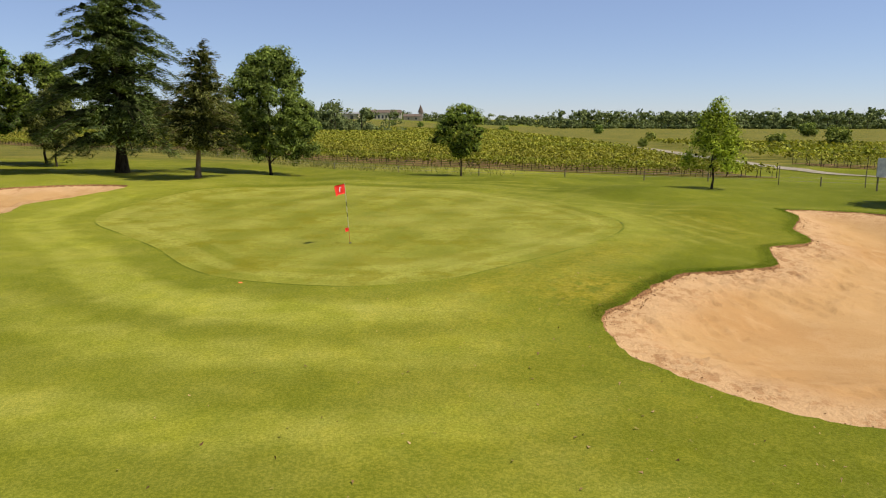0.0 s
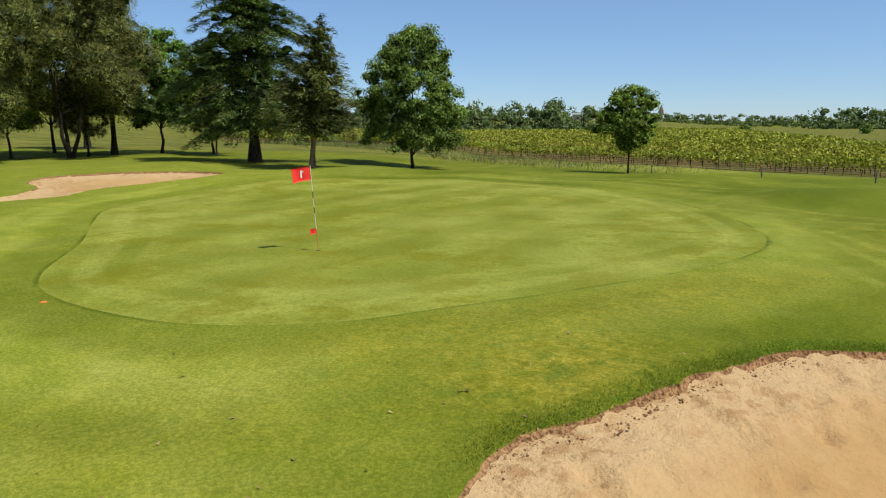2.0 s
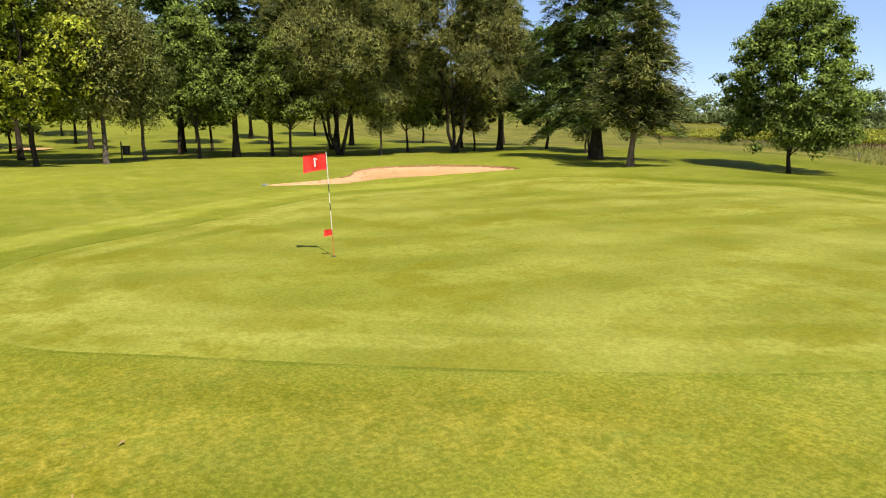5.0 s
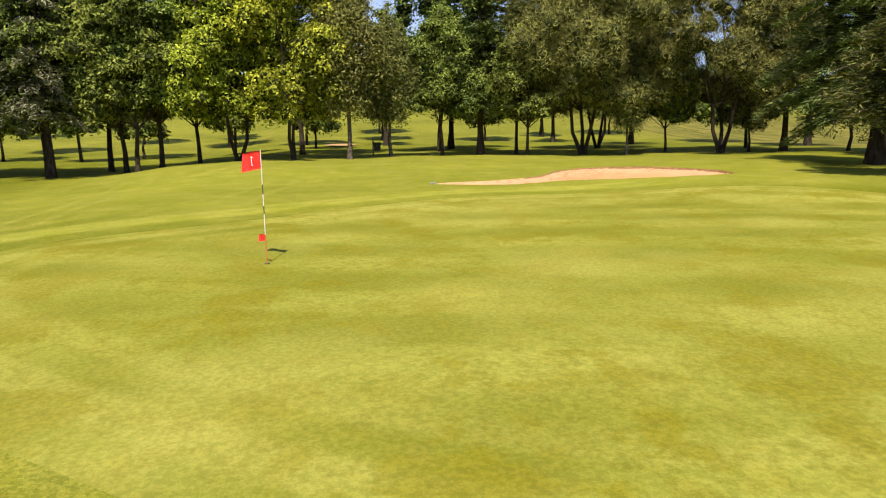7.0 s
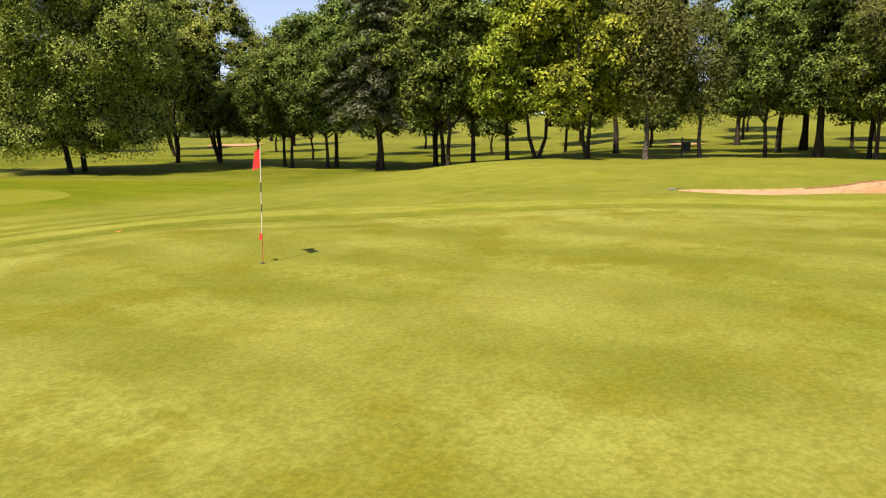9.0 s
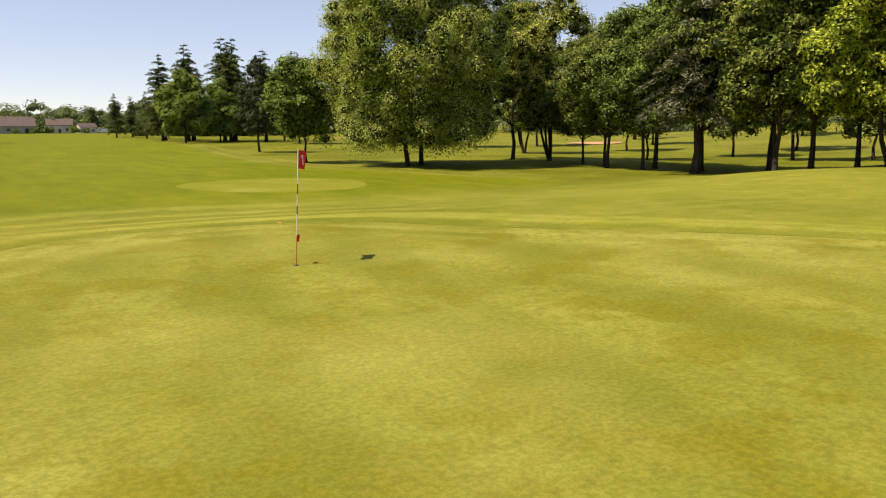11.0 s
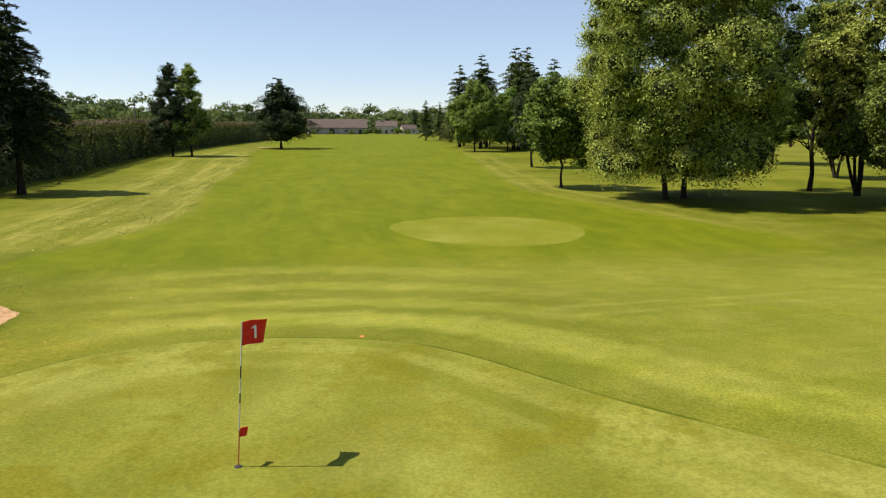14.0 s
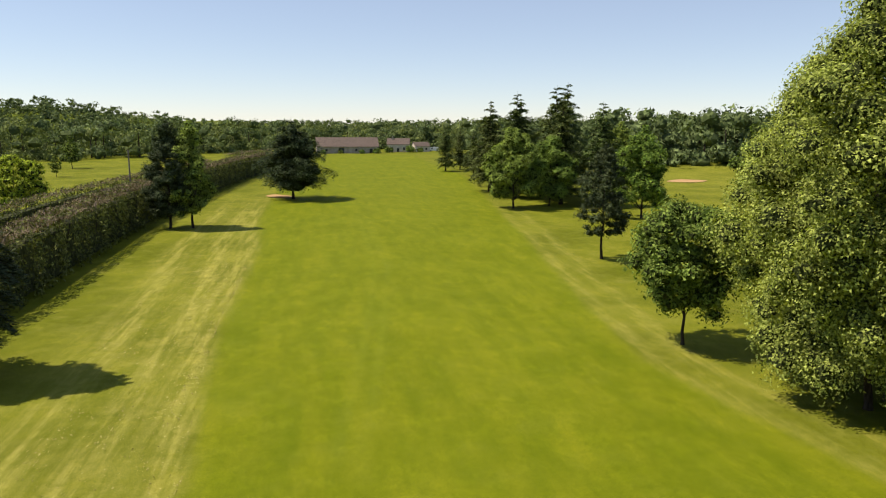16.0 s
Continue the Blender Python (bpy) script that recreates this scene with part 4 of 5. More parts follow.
plant(broad_tree(9, 11.5, 5.0, 3.0, BIRCH_LEAF, BIRCH_BARK, "thin birch with grey-green hanging twigs", "egg", 110, 0.14, 130, 0.12, aspect=0.45, hang=1.0, solid=0.35, name="birch_tree"), [(-40.8, 46.4, 0.75, 0), (-40.5, 26.2, 1.25, 90), (-43.8, 29.2, 1.0, 200)], group="grove trees")
plant(broad_tree(10, 15.0, 10.5, 4.2, DARK_LEAF, BARK, "dark green broad-leaved tree shading the grass", "egg", 72, 0.12, 62, 0.17, boughs=16, spread=0.36, name="tree"),
      [(-44.4, 51.0, 0.6, 40), (-46.0, 39.3, 0.8, 0), (-41.8, 39.2, 0.66, 200), (-44.7, 33.2, 0.74, 140), (-45.9, 14.8, 0.9, 70), (-45.2, 12.2, 1.05, 210), (-48, 7.6, 1.2, 10), (-42.6, 11.2, 0.95, 300), (-45.2, 9.6, 1.05, 150), (-52, 22, 1.25, 100), (-54, 34, 1.2, 250)], group="grove trees")
plant(layered_conifer(11, 18.0, 12.5, 4.0, CEDAR_NEEDLE, BARK, "tall cedar with open flat branches", 14, 7, 130, 0.25, 0.14, "cedar", ragged=0.45, fuzz=0.012), [(-46.1, 36.4, 0.95, 0), (-42.9, 60.0, 0.9, 40), (-62, 36, 1.05, 100), (-70, 58, 1.0, 30), (-58, 72, 1.1, 210)], group="grove trees")
plant(broad_tree(12, 17.0, 12.0, 3.3, BRIGHT_LEAF, BARK, "bright yellow-green maple in full sun", "egg", 105, 0.10, 75, 0.18, 2, splay=0.24, boughs=20, spread=0.34, name="maple_tree"), [(-40.9, 22.3, 0.88, 0), (-42.4, 18.3, 0.92, 120)], group="grove trees")
plant(layered_conifer(13, 17.5, 11.0, 4.4, BLUE_NEEDLE, BARK, "grey-blue cedar with drooping tiers", 15, 7, 130, 0.25, 0.3, "cedar", ragged=0.45, fuzz=0.012), [(-41.9, 5.6, 1, 0)], group="grove trees")
plant(broad_tree(14, 15.5, 11.4, 4.0, OAK_LEAF, BARK, "leafy dark green lime with a clear trunk", "column", 80, 0.115, 62, 0.17, boughs=18, spread=0.36, name="lime_tree"),
      [(-44.3, 4.4, 0.95, 0), (-43.0, 0.0, 0.80, 60), (-45.1, -0.5, 1.0, 130), (-42.7, -3.4, 0.80, 200), (-45.4, -6.2, 0.78, 290), (-46.8, -10.2, 0.7, 20)], group="grove trees")
plant(broad_tree(15, 16.0, 11.5, 3.2, SILVER_LEAF, BARK, "many-stemmed green tree with a wide crown", "vase", 110, 0.10, 75, 0.17, 4, boughs=20, spread=0.36, splay=0.24, name="tree"), [(-47.9, -15.9, 1, 0), (-62, -36, 1.05, 90)], group="grove trees")
plant(broad_tree(16, 17.5, 11.0, 4.6, OAK_LEAF, BARK, "tall straight tree with a loose green crown", "egg", 90, 0.105, 60, 0.18, boughs=16, spread=0.34, name="tree"), [(-47.3, -20.9, 1, 0), (-58, -12, 0.6, 100)], group="grove trees")
plant(broad_tree(17, 24.0, 20.0, 2.4, SILVER_LEAF, BARK, "huge silvery green poplar with two trunks", "dome", 273, 0.084, 150, 0.118, 2, hang=0.8, flat=0.9, aspect=0.75, feet=1.15, splay=0.16, name="poplar_tree"), [(-31.9, -16.0, 0.95, 205)])

# along the fairway
plant(broad_tree(18, 10.2, 8.8, 2.2, DARK_LEAF, BARK, "small dark green tree with a vase-shaped crown", "vase", 66, 0.125, 85, 0.17, boughs=18, spread=0.52, name="tree"), [(-26.9, -28.0, 1, 0)])
plant(broad_tree(19, 13.4, 6.6, 2.8, SPRUCE_NEEDLE, BARK, "dense dark spruce with a bare trunk", "egg", 95, 0.125, 62, 0.26, 1, True, 0.3, boughs=26, spread=0.6, name="spruce", category="spruce"), [(-33.5, -58.8, 1, 0)])
plant(broad_tree(20, 15.0, 12.0, 2.2, FRESH_LEAF, BARK, "light green spreading tree at the fairway edge", "egg", 110, 0.10, 60, 0.22, boughs=14, spread=0.36, name="tree"), [(-35.6, -104, 0.95, 0), (-43, -106.5, 0.85, 140)], group="fairway trees")
plant(layered_conifer(21, 15.6, 22.5, 1.7, SPRUCE_NEEDLE, BARK, "broad dark cypress with ragged spreading arms", 14, 10, 165, 0.34, -0.20, "skirt", name="cypress", category="cypress", ragged=0.45, fuzz=0.04, heart=0.2), [(2.8, -124.8, 1, 0)])
plant(broad_tree(22, 14.8, 7.0, 1.9, SPRUCE_NEEDLE, BARK, "slim dark conifer beside the hedge", "egg", 110, 0.15, 110, 0.22, 1, True, 0.3, boughs=16, spread=0.5, name="cypress", category="cypress"), [(18.3, -87.0, 1.03, 0)])
plant(broad_tree(23, 14.6, 6.4, 2.0, FRESH_LEAF, BARK, "upright light green tree beside the hedge", "egg", 110, 0.12, 85, 0.2, boughs=16, spread=0.42, name="tree"), [(15.3, -86.8, 1.02, 0)])
plant(layered_conifer(24, 16.5, 11.5, 3.0, SPRUCE_NEEDLE, BARK, "large dark spruce standing by the hedge", 22, 9, 110, 0.28, 0.22, name="spruce", category="spruce"), [(19.2, -28, 1.0, 0)])
plant(layered_conifer(25, 22.0, 15.0, 2.6, CEDAR_NEEDLE, BARK, "tall dark cedar in a row along the fairway", 20, 8, 75, 0.40, 0.14, "cedar", ragged=0.5, fuzz=0.03), [(-47, -116, 1, 0), (-52, -124, 1.05, 50), (-45, -133, 0.9, 120), (-57, -140, 1.0, 200), (-43, -150, 0.75, 260), (-52, -165, 0.85, 20), (-46, -185, 0.6, 80), (-41, -203, 0.62, 150), (-47, -210, 0.6, 220), (-52, -105, 0.85, 160), (-39, -136, 0.9, 300), (-41, -122, 0.95, 340), (-46, -109, 0.9, 70)], group="cedar row")
plant(broad_tree(26, 15.0, 11.0, 2.4, MAPLE_LEAF, BARK, "mid-green tree in the row along the fairway", "egg", 60, 0.13, 40, 0.28, boughs=12, spread=0.4, name="tree"), [(-52, -88, 0.95, 0), (-48, -142, 0.85, 90), (-50, -176, 0.8, 180), (-62, -120, 1, 40)], group="fairway trees")

# trees further off on the course to the west
plant(broad_tree(30, 13.0, 9.5, 2.4, OAK_LEAF, BARK, "green broad-leaved tree farther off on the course", "round", 34, 0.15, 26, 0.30, name="tree"),
      [(-76, 2, 1, 0), (-84, 20, 1.1, 50), (-70, 22, 0.8, 90), (-88, 44, 1.0, 200), (-96, 8, 1.1, 120), (-108, 30, 1.0, 20), (-73, -12, 1.0, 260), (-90, -14, 1.1, 170), (-80, -34, 1.0, 30), (-76, 72, 1.0, 80), (-100, 66, 1.1, 300)], group="course trees")
plant(broad_tree(31, 15.0, 9.0, 3.0, DARK_LEAF, BARK, "dark green tree farther off on the course", "egg", 34, 0.15, 26, 0.30, name="tree"),
      [(-68, -2, 1, 0), (-92, 30, 1.0, 70), (-66, 14, 0.9, 140), (-104, -6, 1.1, 210), (-84, -58, 1.1, 10), (-72, -62, 1.0, 250), (-98, -44, 1.1, 90), (-120, -30, 1.2, 190), (-70, -86, 1.0, 40), (-84, -100, 1.1, 120), (-66, 40, 0.85, 320), (84, -165, 0.95, 0), (94, -190, 0.85, 60), (101, -172, 1.0, 120), (109, -206, 1.0, 200), (117, -186, 1.0, 30), (74, -224, 0.7, 80), (68, -192, 0.4, 170)], group="course trees")
plant(layered_conifer(32, 17.0, 9.0, 3.5, CEDAR_NEEDLE, BARK, "tall conifer farther off on the course", 13, 6, 26, 0.55), [(-82, 52, 1, 0), (-96, 54, 1.1, 60), (-112, -60, 1.1, 20), (-78, 30, 1.0, 200), (-110, 6, 1.1, 80), (-124, -130, 1.2, 140)], group="course trees")
plant(broad_tree(33, 8.0, 6.0, 1.8, OAK_LEAF, BARK, "young green tree shading the bunker surrounds", "egg", 45, 0.14, 70, 0.17, name="tree"), [(26.6, 35.2, 1, 0)])


# ---- woods ----
def wood(name, label, spots, leaf, leaves_each, size, seed):
    """Far woodland: many uneven crowns with stems, one sheet of leaves."""
    rng = np.random.default_rng(seed)
    P, N, T, S = [], [], [], []
    lines, hearts = [], []
    for x, y, h in spots:
        z0 = ground_z(x, y)
        k = 10
        w = h * (0.60 + 0.25 * rng.random())
        for q in range(k):
            u = rng.random() if q > 3 else -0.03 + 0.18 * rng.random()
            o = rng.normal(size=2) * w * 0.48 * (1.1 - 0.7 * u)
            c = np.array([x + o[0], y + o[1], z0 + h * (0.04 + 0.76 * u)])
            r = h * (0.17 + 0.12 * rng.random())
            n = int(1.0 * leaves_each) // k
            d = unit(rng.normal(size=(n, 3)))
            d[:, 2] = np.abs(d[:, 2]) * 0.9 - 0.15
            P.append(c + d * r * (0.75 + 0.35 * rng.random((n, 1))))
            N.append(unit(d + rng.normal(size=(n, 3)) * 0.28))
            T.append(rng.normal(size=(n, 3)))
            S.append(1.5 * size * h / 12 * (0.6 + 0.8 * rng.random(n)))
            if q in (0, 2, 4, 6):
                hearts.append((c, r * 1.05))
        lines.append((np.array([(x, y, z0 - 0.3), (x, y, z0 + h * 0.2), (x, y, z0 + h * 0.55)]), np.array([0.022, 0.016, 0.008]) * h))
    V, F = blades(np.concatenate(P), np.concatenate(N), np.concatenate(T), np.concatenate(S), 0.75)
    root = tagged(new(name), label, "woodland", kind="stuff")
    part("crowns", mesh_of("crowns", V, F, leaf), leaf, root)
    V, F = inner_mass(rng, hearts, 0.70)
    part("inner_leaves", mesh_of("inner_leaves", V, F, WOOD_HEART), WOOD_HEART, root)
    V, F = tubes(lines, 5)
    part("trunks", mesh_of("trunks", V, F, BARK, True), BARK, root)
    return root


def belt(rng, path, count, depth, h, vary=0.3):
    """Spots for trees scattered along a line with some depth."""
    path = np.array(path, float)
    seg = np.linalg.norm(np.diff(path, axis=0), axis=1)
    cum = np.concatenate([[0], np.cumsum(seg)])
    s = (np.arange(count) + rng.random(count)) / count * cum[-1]
    x, y = np.interp(s, cum, path[:, 0]), np.interp(s, cum, path[:, 1])
    o = rng.uniform(-0.5, 0.5, (count, 2)) * depth
    return [(x[i] + o[i, 0], y[i] + o[i, 1], h * (1 - vary + 2 * vary * rng.random())) for i in range(count)]


rng = np.random.default_rng(77)
wood("woods", "dark green copse at the far side of the vineyard", belt(rng, [(-150, 205), (-85, 226), (-26, 243)], 95, 22, 9.0), WOOD_LEAF, 420, 0.30, 41)
wood("woods", "long dark tree line beyond the far fields", belt(rng, [(70, 385), (170, 365), (330, 330), (520, 240)], 420, 46, 9.0, 0.22) + belt(rng, [(330, 330), (420, 200), (460, 20), (430, -120)], 200, 40, 11, 0.3), WOOD_LEAF, 112, 0.55, 42)
wood("woods", "low distant woods along the northern skyline", belt(rng, [(-330, 520), (-150, 600), (-90, 640), (30, 640), (170, 600), (330, 560)], 320, 60, 8.0, 0.2) + belt(rng, [(-150, 560), (-104, 565)], 14, 40, 6, 0.3) + belt(rng, [(10, 540), (50, 520)], 14, 40, 6, 0.3), WOOD_LEAF, 110, 0.6, 43)
WOOD_LIGHT = leaf_material("light woodland leaf", (0.060, 0.086, 0.022), (0.108, 0.135, 0.040), amount=0.3)
BELT = [(235, -60), (170, -190), (120, -270), (70, -340), (10, -395), (-60, -400), (-150, -385), (-240, -330)]
wood("woods", "tall mixed woodland behind the hedges and barn", belt(rng, BELT, 160, 46, 14.5, 0.3), WOOD_LEAF, 630, 0.25, 44)
wood("woods", "light green poplars among the woodland", belt(rng, BELT, 100, 50, 15.5, 0.22), WOOD_LIGHT, 630, 0.24, 48)
wood("woods", "woodland behind the western fairway", belt(rng, [(-75, -235), (-120, -225), (-170, -200), (-240, -130), (-260, -30), (-270, 80), (-250, 190), (-200, 290)], 170, 44, 13, 0.3) + belt(rng, [(-70, -238), (-120, -228), (-180, -205)], 70, 40, 17, 0.2), WOOD_LEAF, 400, 0.30, 45)
slopes = []
for _ in range(1400):
    a = rng.uniform(radians(-36), radians(50))
    d = rng.uniform(430, 900)
    slopes.append((d * math.sin(a) + 20 + 0.17 * -d, -d * math.cos(a), rng.uniform(9, 14)))
wood("woods", "wooded hillside closing the southern view", slopes, WOOD_LEAF, 112, 0.55, 46)
plant(broad_tree(34, 8.5, 9.0, 1.2, WILLOW_LEAF, BARK, "spreading light green tree behind the hedges", "round", 60, 0.12, 40, 0.24, name="tree"), [(46.5, -109, 1.1, 0)])


def bush(seed, height, width, leaf, label):
    rng = np.random.default_rng(seed)
    root = tagged(new("bush"), label, "bush")
    cl = []
    for _ in range(16):
        r = 0.2 * width * (0.7 + 0.5 * rng.random())
        a, q = rng.random() * 6.28, rng.random() ** 0.5 * (width / 2 - r)
        cl.append((np.array([q * np.cos(a), q * np.sin(a), r * 0.6 + rng.random() * max(0.1, height - 1.5 * r) * (1 - q / width)]), r))
    V, F = crown_cloud(rng, cl, 40, 0.2)
    V[:, 2] = np.maximum(V[:, 2], -0.05)
    part("foliage", mesh_of("foliage", V, F, leaf), leaf, root)
    lines = [(bow((0, 0, -0.1), c, 0.1, rng), np.linspace(0.05, 0.01, 6)) for c, r in cl[:8]]
    V, F = tubes(lines, 5)
    part("stem", mesh_of("stem", V, F, BARK, True), BARK, root)
    return root


plant(bush(51, 3.6, 5.0, DARK_LEAF, "dark green bush standing in the far field"), [(60, 108, 1, 0), (52, 112, 0.75, 90), (82, 150, 1.0, 40), (43, 150, 0.6, 200), (33, 118, 0.45, 20), (-10, 330, 0.8, 0), (-24, 350, 0.9, 60), (50, 230, 0.9, 10), (20, 240, 0.8, 150), (96, 190, 1.2, 100)], group="field bushes")


# ---- hedges ----
def hedge(name, label, path, width, height, leaf, tops, seed, per_m=46, size=0.17):
    """A long clipped hedge: branches, leaves over its faces and dry shoots along its top."""
    rng = np.random.default_rng(seed)
    path = np.array(path, float)
    seg = np.linalg.norm(np.diff(path, axis=0), axis=1)
    cum = np.concatenate([[0], np.cumsum(seg)])
    n = int(cum[-1] * per_m)
    s = rng.random(n) * cum[-1]
    cx, cy = np.interp(s, cum, path[:, 0]), np.interp(s, cum, path[:, 1])
    tx, ty = np.interp(s + 1, cum, path[:, 0]) - np.interp(s - 1, cum, path[:, 0]), np.interp(s + 1, cum, path[:, 1]) - np.interp(s - 1, cum, path[:, 1])
    t = unit(np.stack([tx, ty], 1))
    nr = np.stack([-t[:, 1], t[:, 0]], 1)
    bulge = 0.30 * np.sin(s * 0.9 + np.sin(s * 0.13)) + 0.30 * np.sin(s * 2.3 + 1) + 0.22 * np.sin(s * 5.1)
    w = rng.random(n) * (2 * height + width)
    side = np.where(w < height, -1.0, np.where(w < 2 * height, 1.0, 0.0))
    across = np.where(side != 0, side * (width / 2 + bulge), (w - 2 * height) - width / 2)
    up = np.where(w < height, w, np.where(w < 2 * height, w - height, height + bulge))
    up = up + rng.normal(size=n) * 0.10
    across = across * (1.06 - 0.16 * (up / height) ** 2) + rng.normal(size=n) * 0.2
    P = np.column_stack([cx + nr[:, 0] * across, cy + nr[:, 1] * across, land(cx, cy) + np.maximum(up, 0.05)])
    out = np.column_stack([nr * side[:, None], np.where(side == 0, 1.0, 0.25)])
    N = unit(out + rng.normal(size=(n, 3)) * 0.6)
    V, F = blades(P, N, rng.normal(size=(n, 3)) + [0, 0, 0.6], size * (0.6 + 0.8 * rng.random(n)), 0.6)
    root = tagged(new(name), label, "hedge")
    part("foliage", mesh_of("foliage", V, F, leaf), leaf, root)
    m = int(cum[-1] * per_m * 0.42)
    s = rng.random(m) * cum[-1]
    cx, cy = np.interp(s, cum, path[:, 0]), np.interp(s, cum, path[:, 1])
    o = rng.uniform(-0.52, 0.52, m) * width
    P = np.column_stack([cx + o, cy + rng.normal(size=m) * 0.1, land(cx, cy) + height + 0.12 + 0.14 * np.sin(s * 0.9) + rng.random(m) * 0.35])
    V, F = blades(P, unit(rng.normal(size=(m, 3)) + [0, 0, 0.2]), rng.normal(size=(m, 3)) * 0.35 + [0, 0, 1.0], 0.19 * (0.6 + 0.8 * rng.random(m)), 0.26)
    tagged(part("top_growth", mesh_of("top_growth", V, F, tops), tops, root, "dry brown shoots along the clipped top"), kind="stuff")
    k = int(cum[-1] / 0.9)
    s = np.linspace(0, cum[-1], k)
    lines = []
    for q in s:
        x, y = float(np.interp(q, cum, path[:, 0])), float(np.interp(q, cum, path[:, 1]))
        for _ in range(2):
            d = rng.uniform(-0.4, 0.4, 2) * width
            z0 = ground_z(x, y)
            lines.append((np.array([(x + d[0] * 0.4, y, z0 - 0.1), (x + d[0] * 0.7, y + d[1] * 0.3, z0 + height * 0.5), (x + d[0], y + d[1] * 0.5, z0 + height * 0.95)]), np.array([0.05, 0.04, 0.02])))
    V, F = tubes(lines, 4)
    part("branchwork", mesh_of("branchwork", V, F, BARK, True), BARK, root)
    # solid core added behind the leaves, dark for the shade inside the hedge
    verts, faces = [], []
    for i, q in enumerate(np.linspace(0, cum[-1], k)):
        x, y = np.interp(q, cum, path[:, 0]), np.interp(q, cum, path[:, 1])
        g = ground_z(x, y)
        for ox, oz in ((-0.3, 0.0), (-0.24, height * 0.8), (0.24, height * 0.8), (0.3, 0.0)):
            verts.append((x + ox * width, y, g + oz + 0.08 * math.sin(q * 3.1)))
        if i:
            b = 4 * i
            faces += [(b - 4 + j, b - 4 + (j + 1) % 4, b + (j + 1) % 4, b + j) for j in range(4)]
    part("twig_core", mesh_of("twig_core", verts, faces, HEDGE_SHADE), HEDGE_SHADE, root)
    return root


hedge("hedge", "tall dark green clipped hedge with dry brown top", [(24.6, -6), (24.7, -40), (24.2, -85), (22.8, -130), (19.0, -180), (12, -212)], 3.8, 5.35, HEDGE_LEAF, REED, 61, 250, 0.17)
hedge("hedge", "second lower hedge behind the first with brownish shoots", [(35, -30), (34.5, -85), (32, -140), (28, -190)], 2.6, 4.4, HEDGE_LEAF, REED, 62, 80, 0.17)
hedge("hedge", "short clipped hedge block near the barn", [(22, -196), (19, -214), (13, -226)], 5.0, 5.6, HEDGE_LEAF, REED, 63, 120, 0.2)


# ---- thin sheets that follow the land ----
def sheet(name, label, category, outline, mat, lift, attrs=False):
    line = np.array(outline, float)
    c = line.mean(0)
    rings = 7
    V = [np.array([[c[0], c[1]]])]
    for r in range(1, rings + 1):
        V.append(c + (line - c) * r / rings)
    V = np.concatenate(V)
    n = len(line)
    F = []
    for i in range(n):
        j = (i + 1) % n
        F.append((0, 1 + i, 1 + j))
        for r in range(rings - 1):
            a, b = 1 + r * n + i, 1 + r * n + j
            F += [(a, a + n, b + n), (a, b + n, b)]
    P = np.column_stack([V, land(V[:, 0], V[:, 1]) + lift])
    me = mesh_of(name, P, F, mat, True)
    if attrs:
        me.attributes.new("edge", "FLOAT", "POINT").data.foreach_set("value", np.full(len(P), 0.3, np.float32))
    return tagged(new(name, me), label, category, kind="structure")


sheet("sand_bunker", "pale sand bunker behind the dark cypress", "bunker", smooth_outline([(8.5, -131), (6.4, -127.5), (3.6, -127), (2.5, -129), (4.2, -132), (7, -134.5)], 0.8), SAND, 0.10, True)
sheet("sand_bunker", "distant pale bunker on the neighbouring hole", "bunker", smooth_outline([(-92, -158), (-98, -155), (-104, -159), (-99, -164)], 0.8), SAND, 0.12, True)
sheet("sand_bunker", "small reddish bunker among the western trees", "bunker", smooth_outline([(-76, 24.5), (-79, 22.5), (-83, 24), (-80, 26.5)], 0.6), SAND, 0.10, True)
sheet("sand_bunker", "pale bunker on the far western fairway", "bunker", smooth_outline([(-92, -58), (-97, -53), (-104, -56), (-98, -62)], 0.8), SAND, 0.12, True)


def strip(name, label, category, path, width, mat, lift=0.05, step=1.5, kind="structure"):
    path = np.array(path, float)
    seg = np.linalg.norm(np.diff(path, axis=0), axis=1)
    cum = np.concatenate([[0], np.cumsum(seg)])
    s = np.linspace(0, cum[-1], max(3, int(cum[-1] / step)))
    c = np.column_stack([np.interp(s, cum, path[:, 0]), np.interp(s, cum, path[:, 1])])
    t = unit(np.gradient(c, axis=0))
    nr = np.column_stack([-t[:, 1], t[:, 0]])
    w = width / 2 * (1 + 0.12 * np.sin(s * 0.8) + 0.08 * np.sin(s * 2.9))
    V = np.concatenate([c - nr * w[:, None], c, c + nr * w[:, None]])
    P = np.column_stack([V, land(V[:, 0], V[:, 1]) + lift])
    n = len(s)
    F = [(k * n + i, (k + 1) * n + i, (k + 1) * n + i + 1, k * n + i + 1) for k in (0, 1) for i in range(n - 1)]
    me = mesh_of(name, P, F, mat, True)
    ob = new(name, me)
    return tagged(ob, label, category, kind=kind) if label else ob


strip("road", "pale gravel farm track beside the vineyard", "track", [(40, 20), (36.5, 42), (34, 60), (32.6, 80), (30.5, 110), (27, 140), (20, 175), (2, 225), (-20, 270)], 2.0, TRACK)

# ---- vineyard ----
E_ROW, N_ROW = np.array([-0.82, 0.572]), np.array([0.572, 0.82])


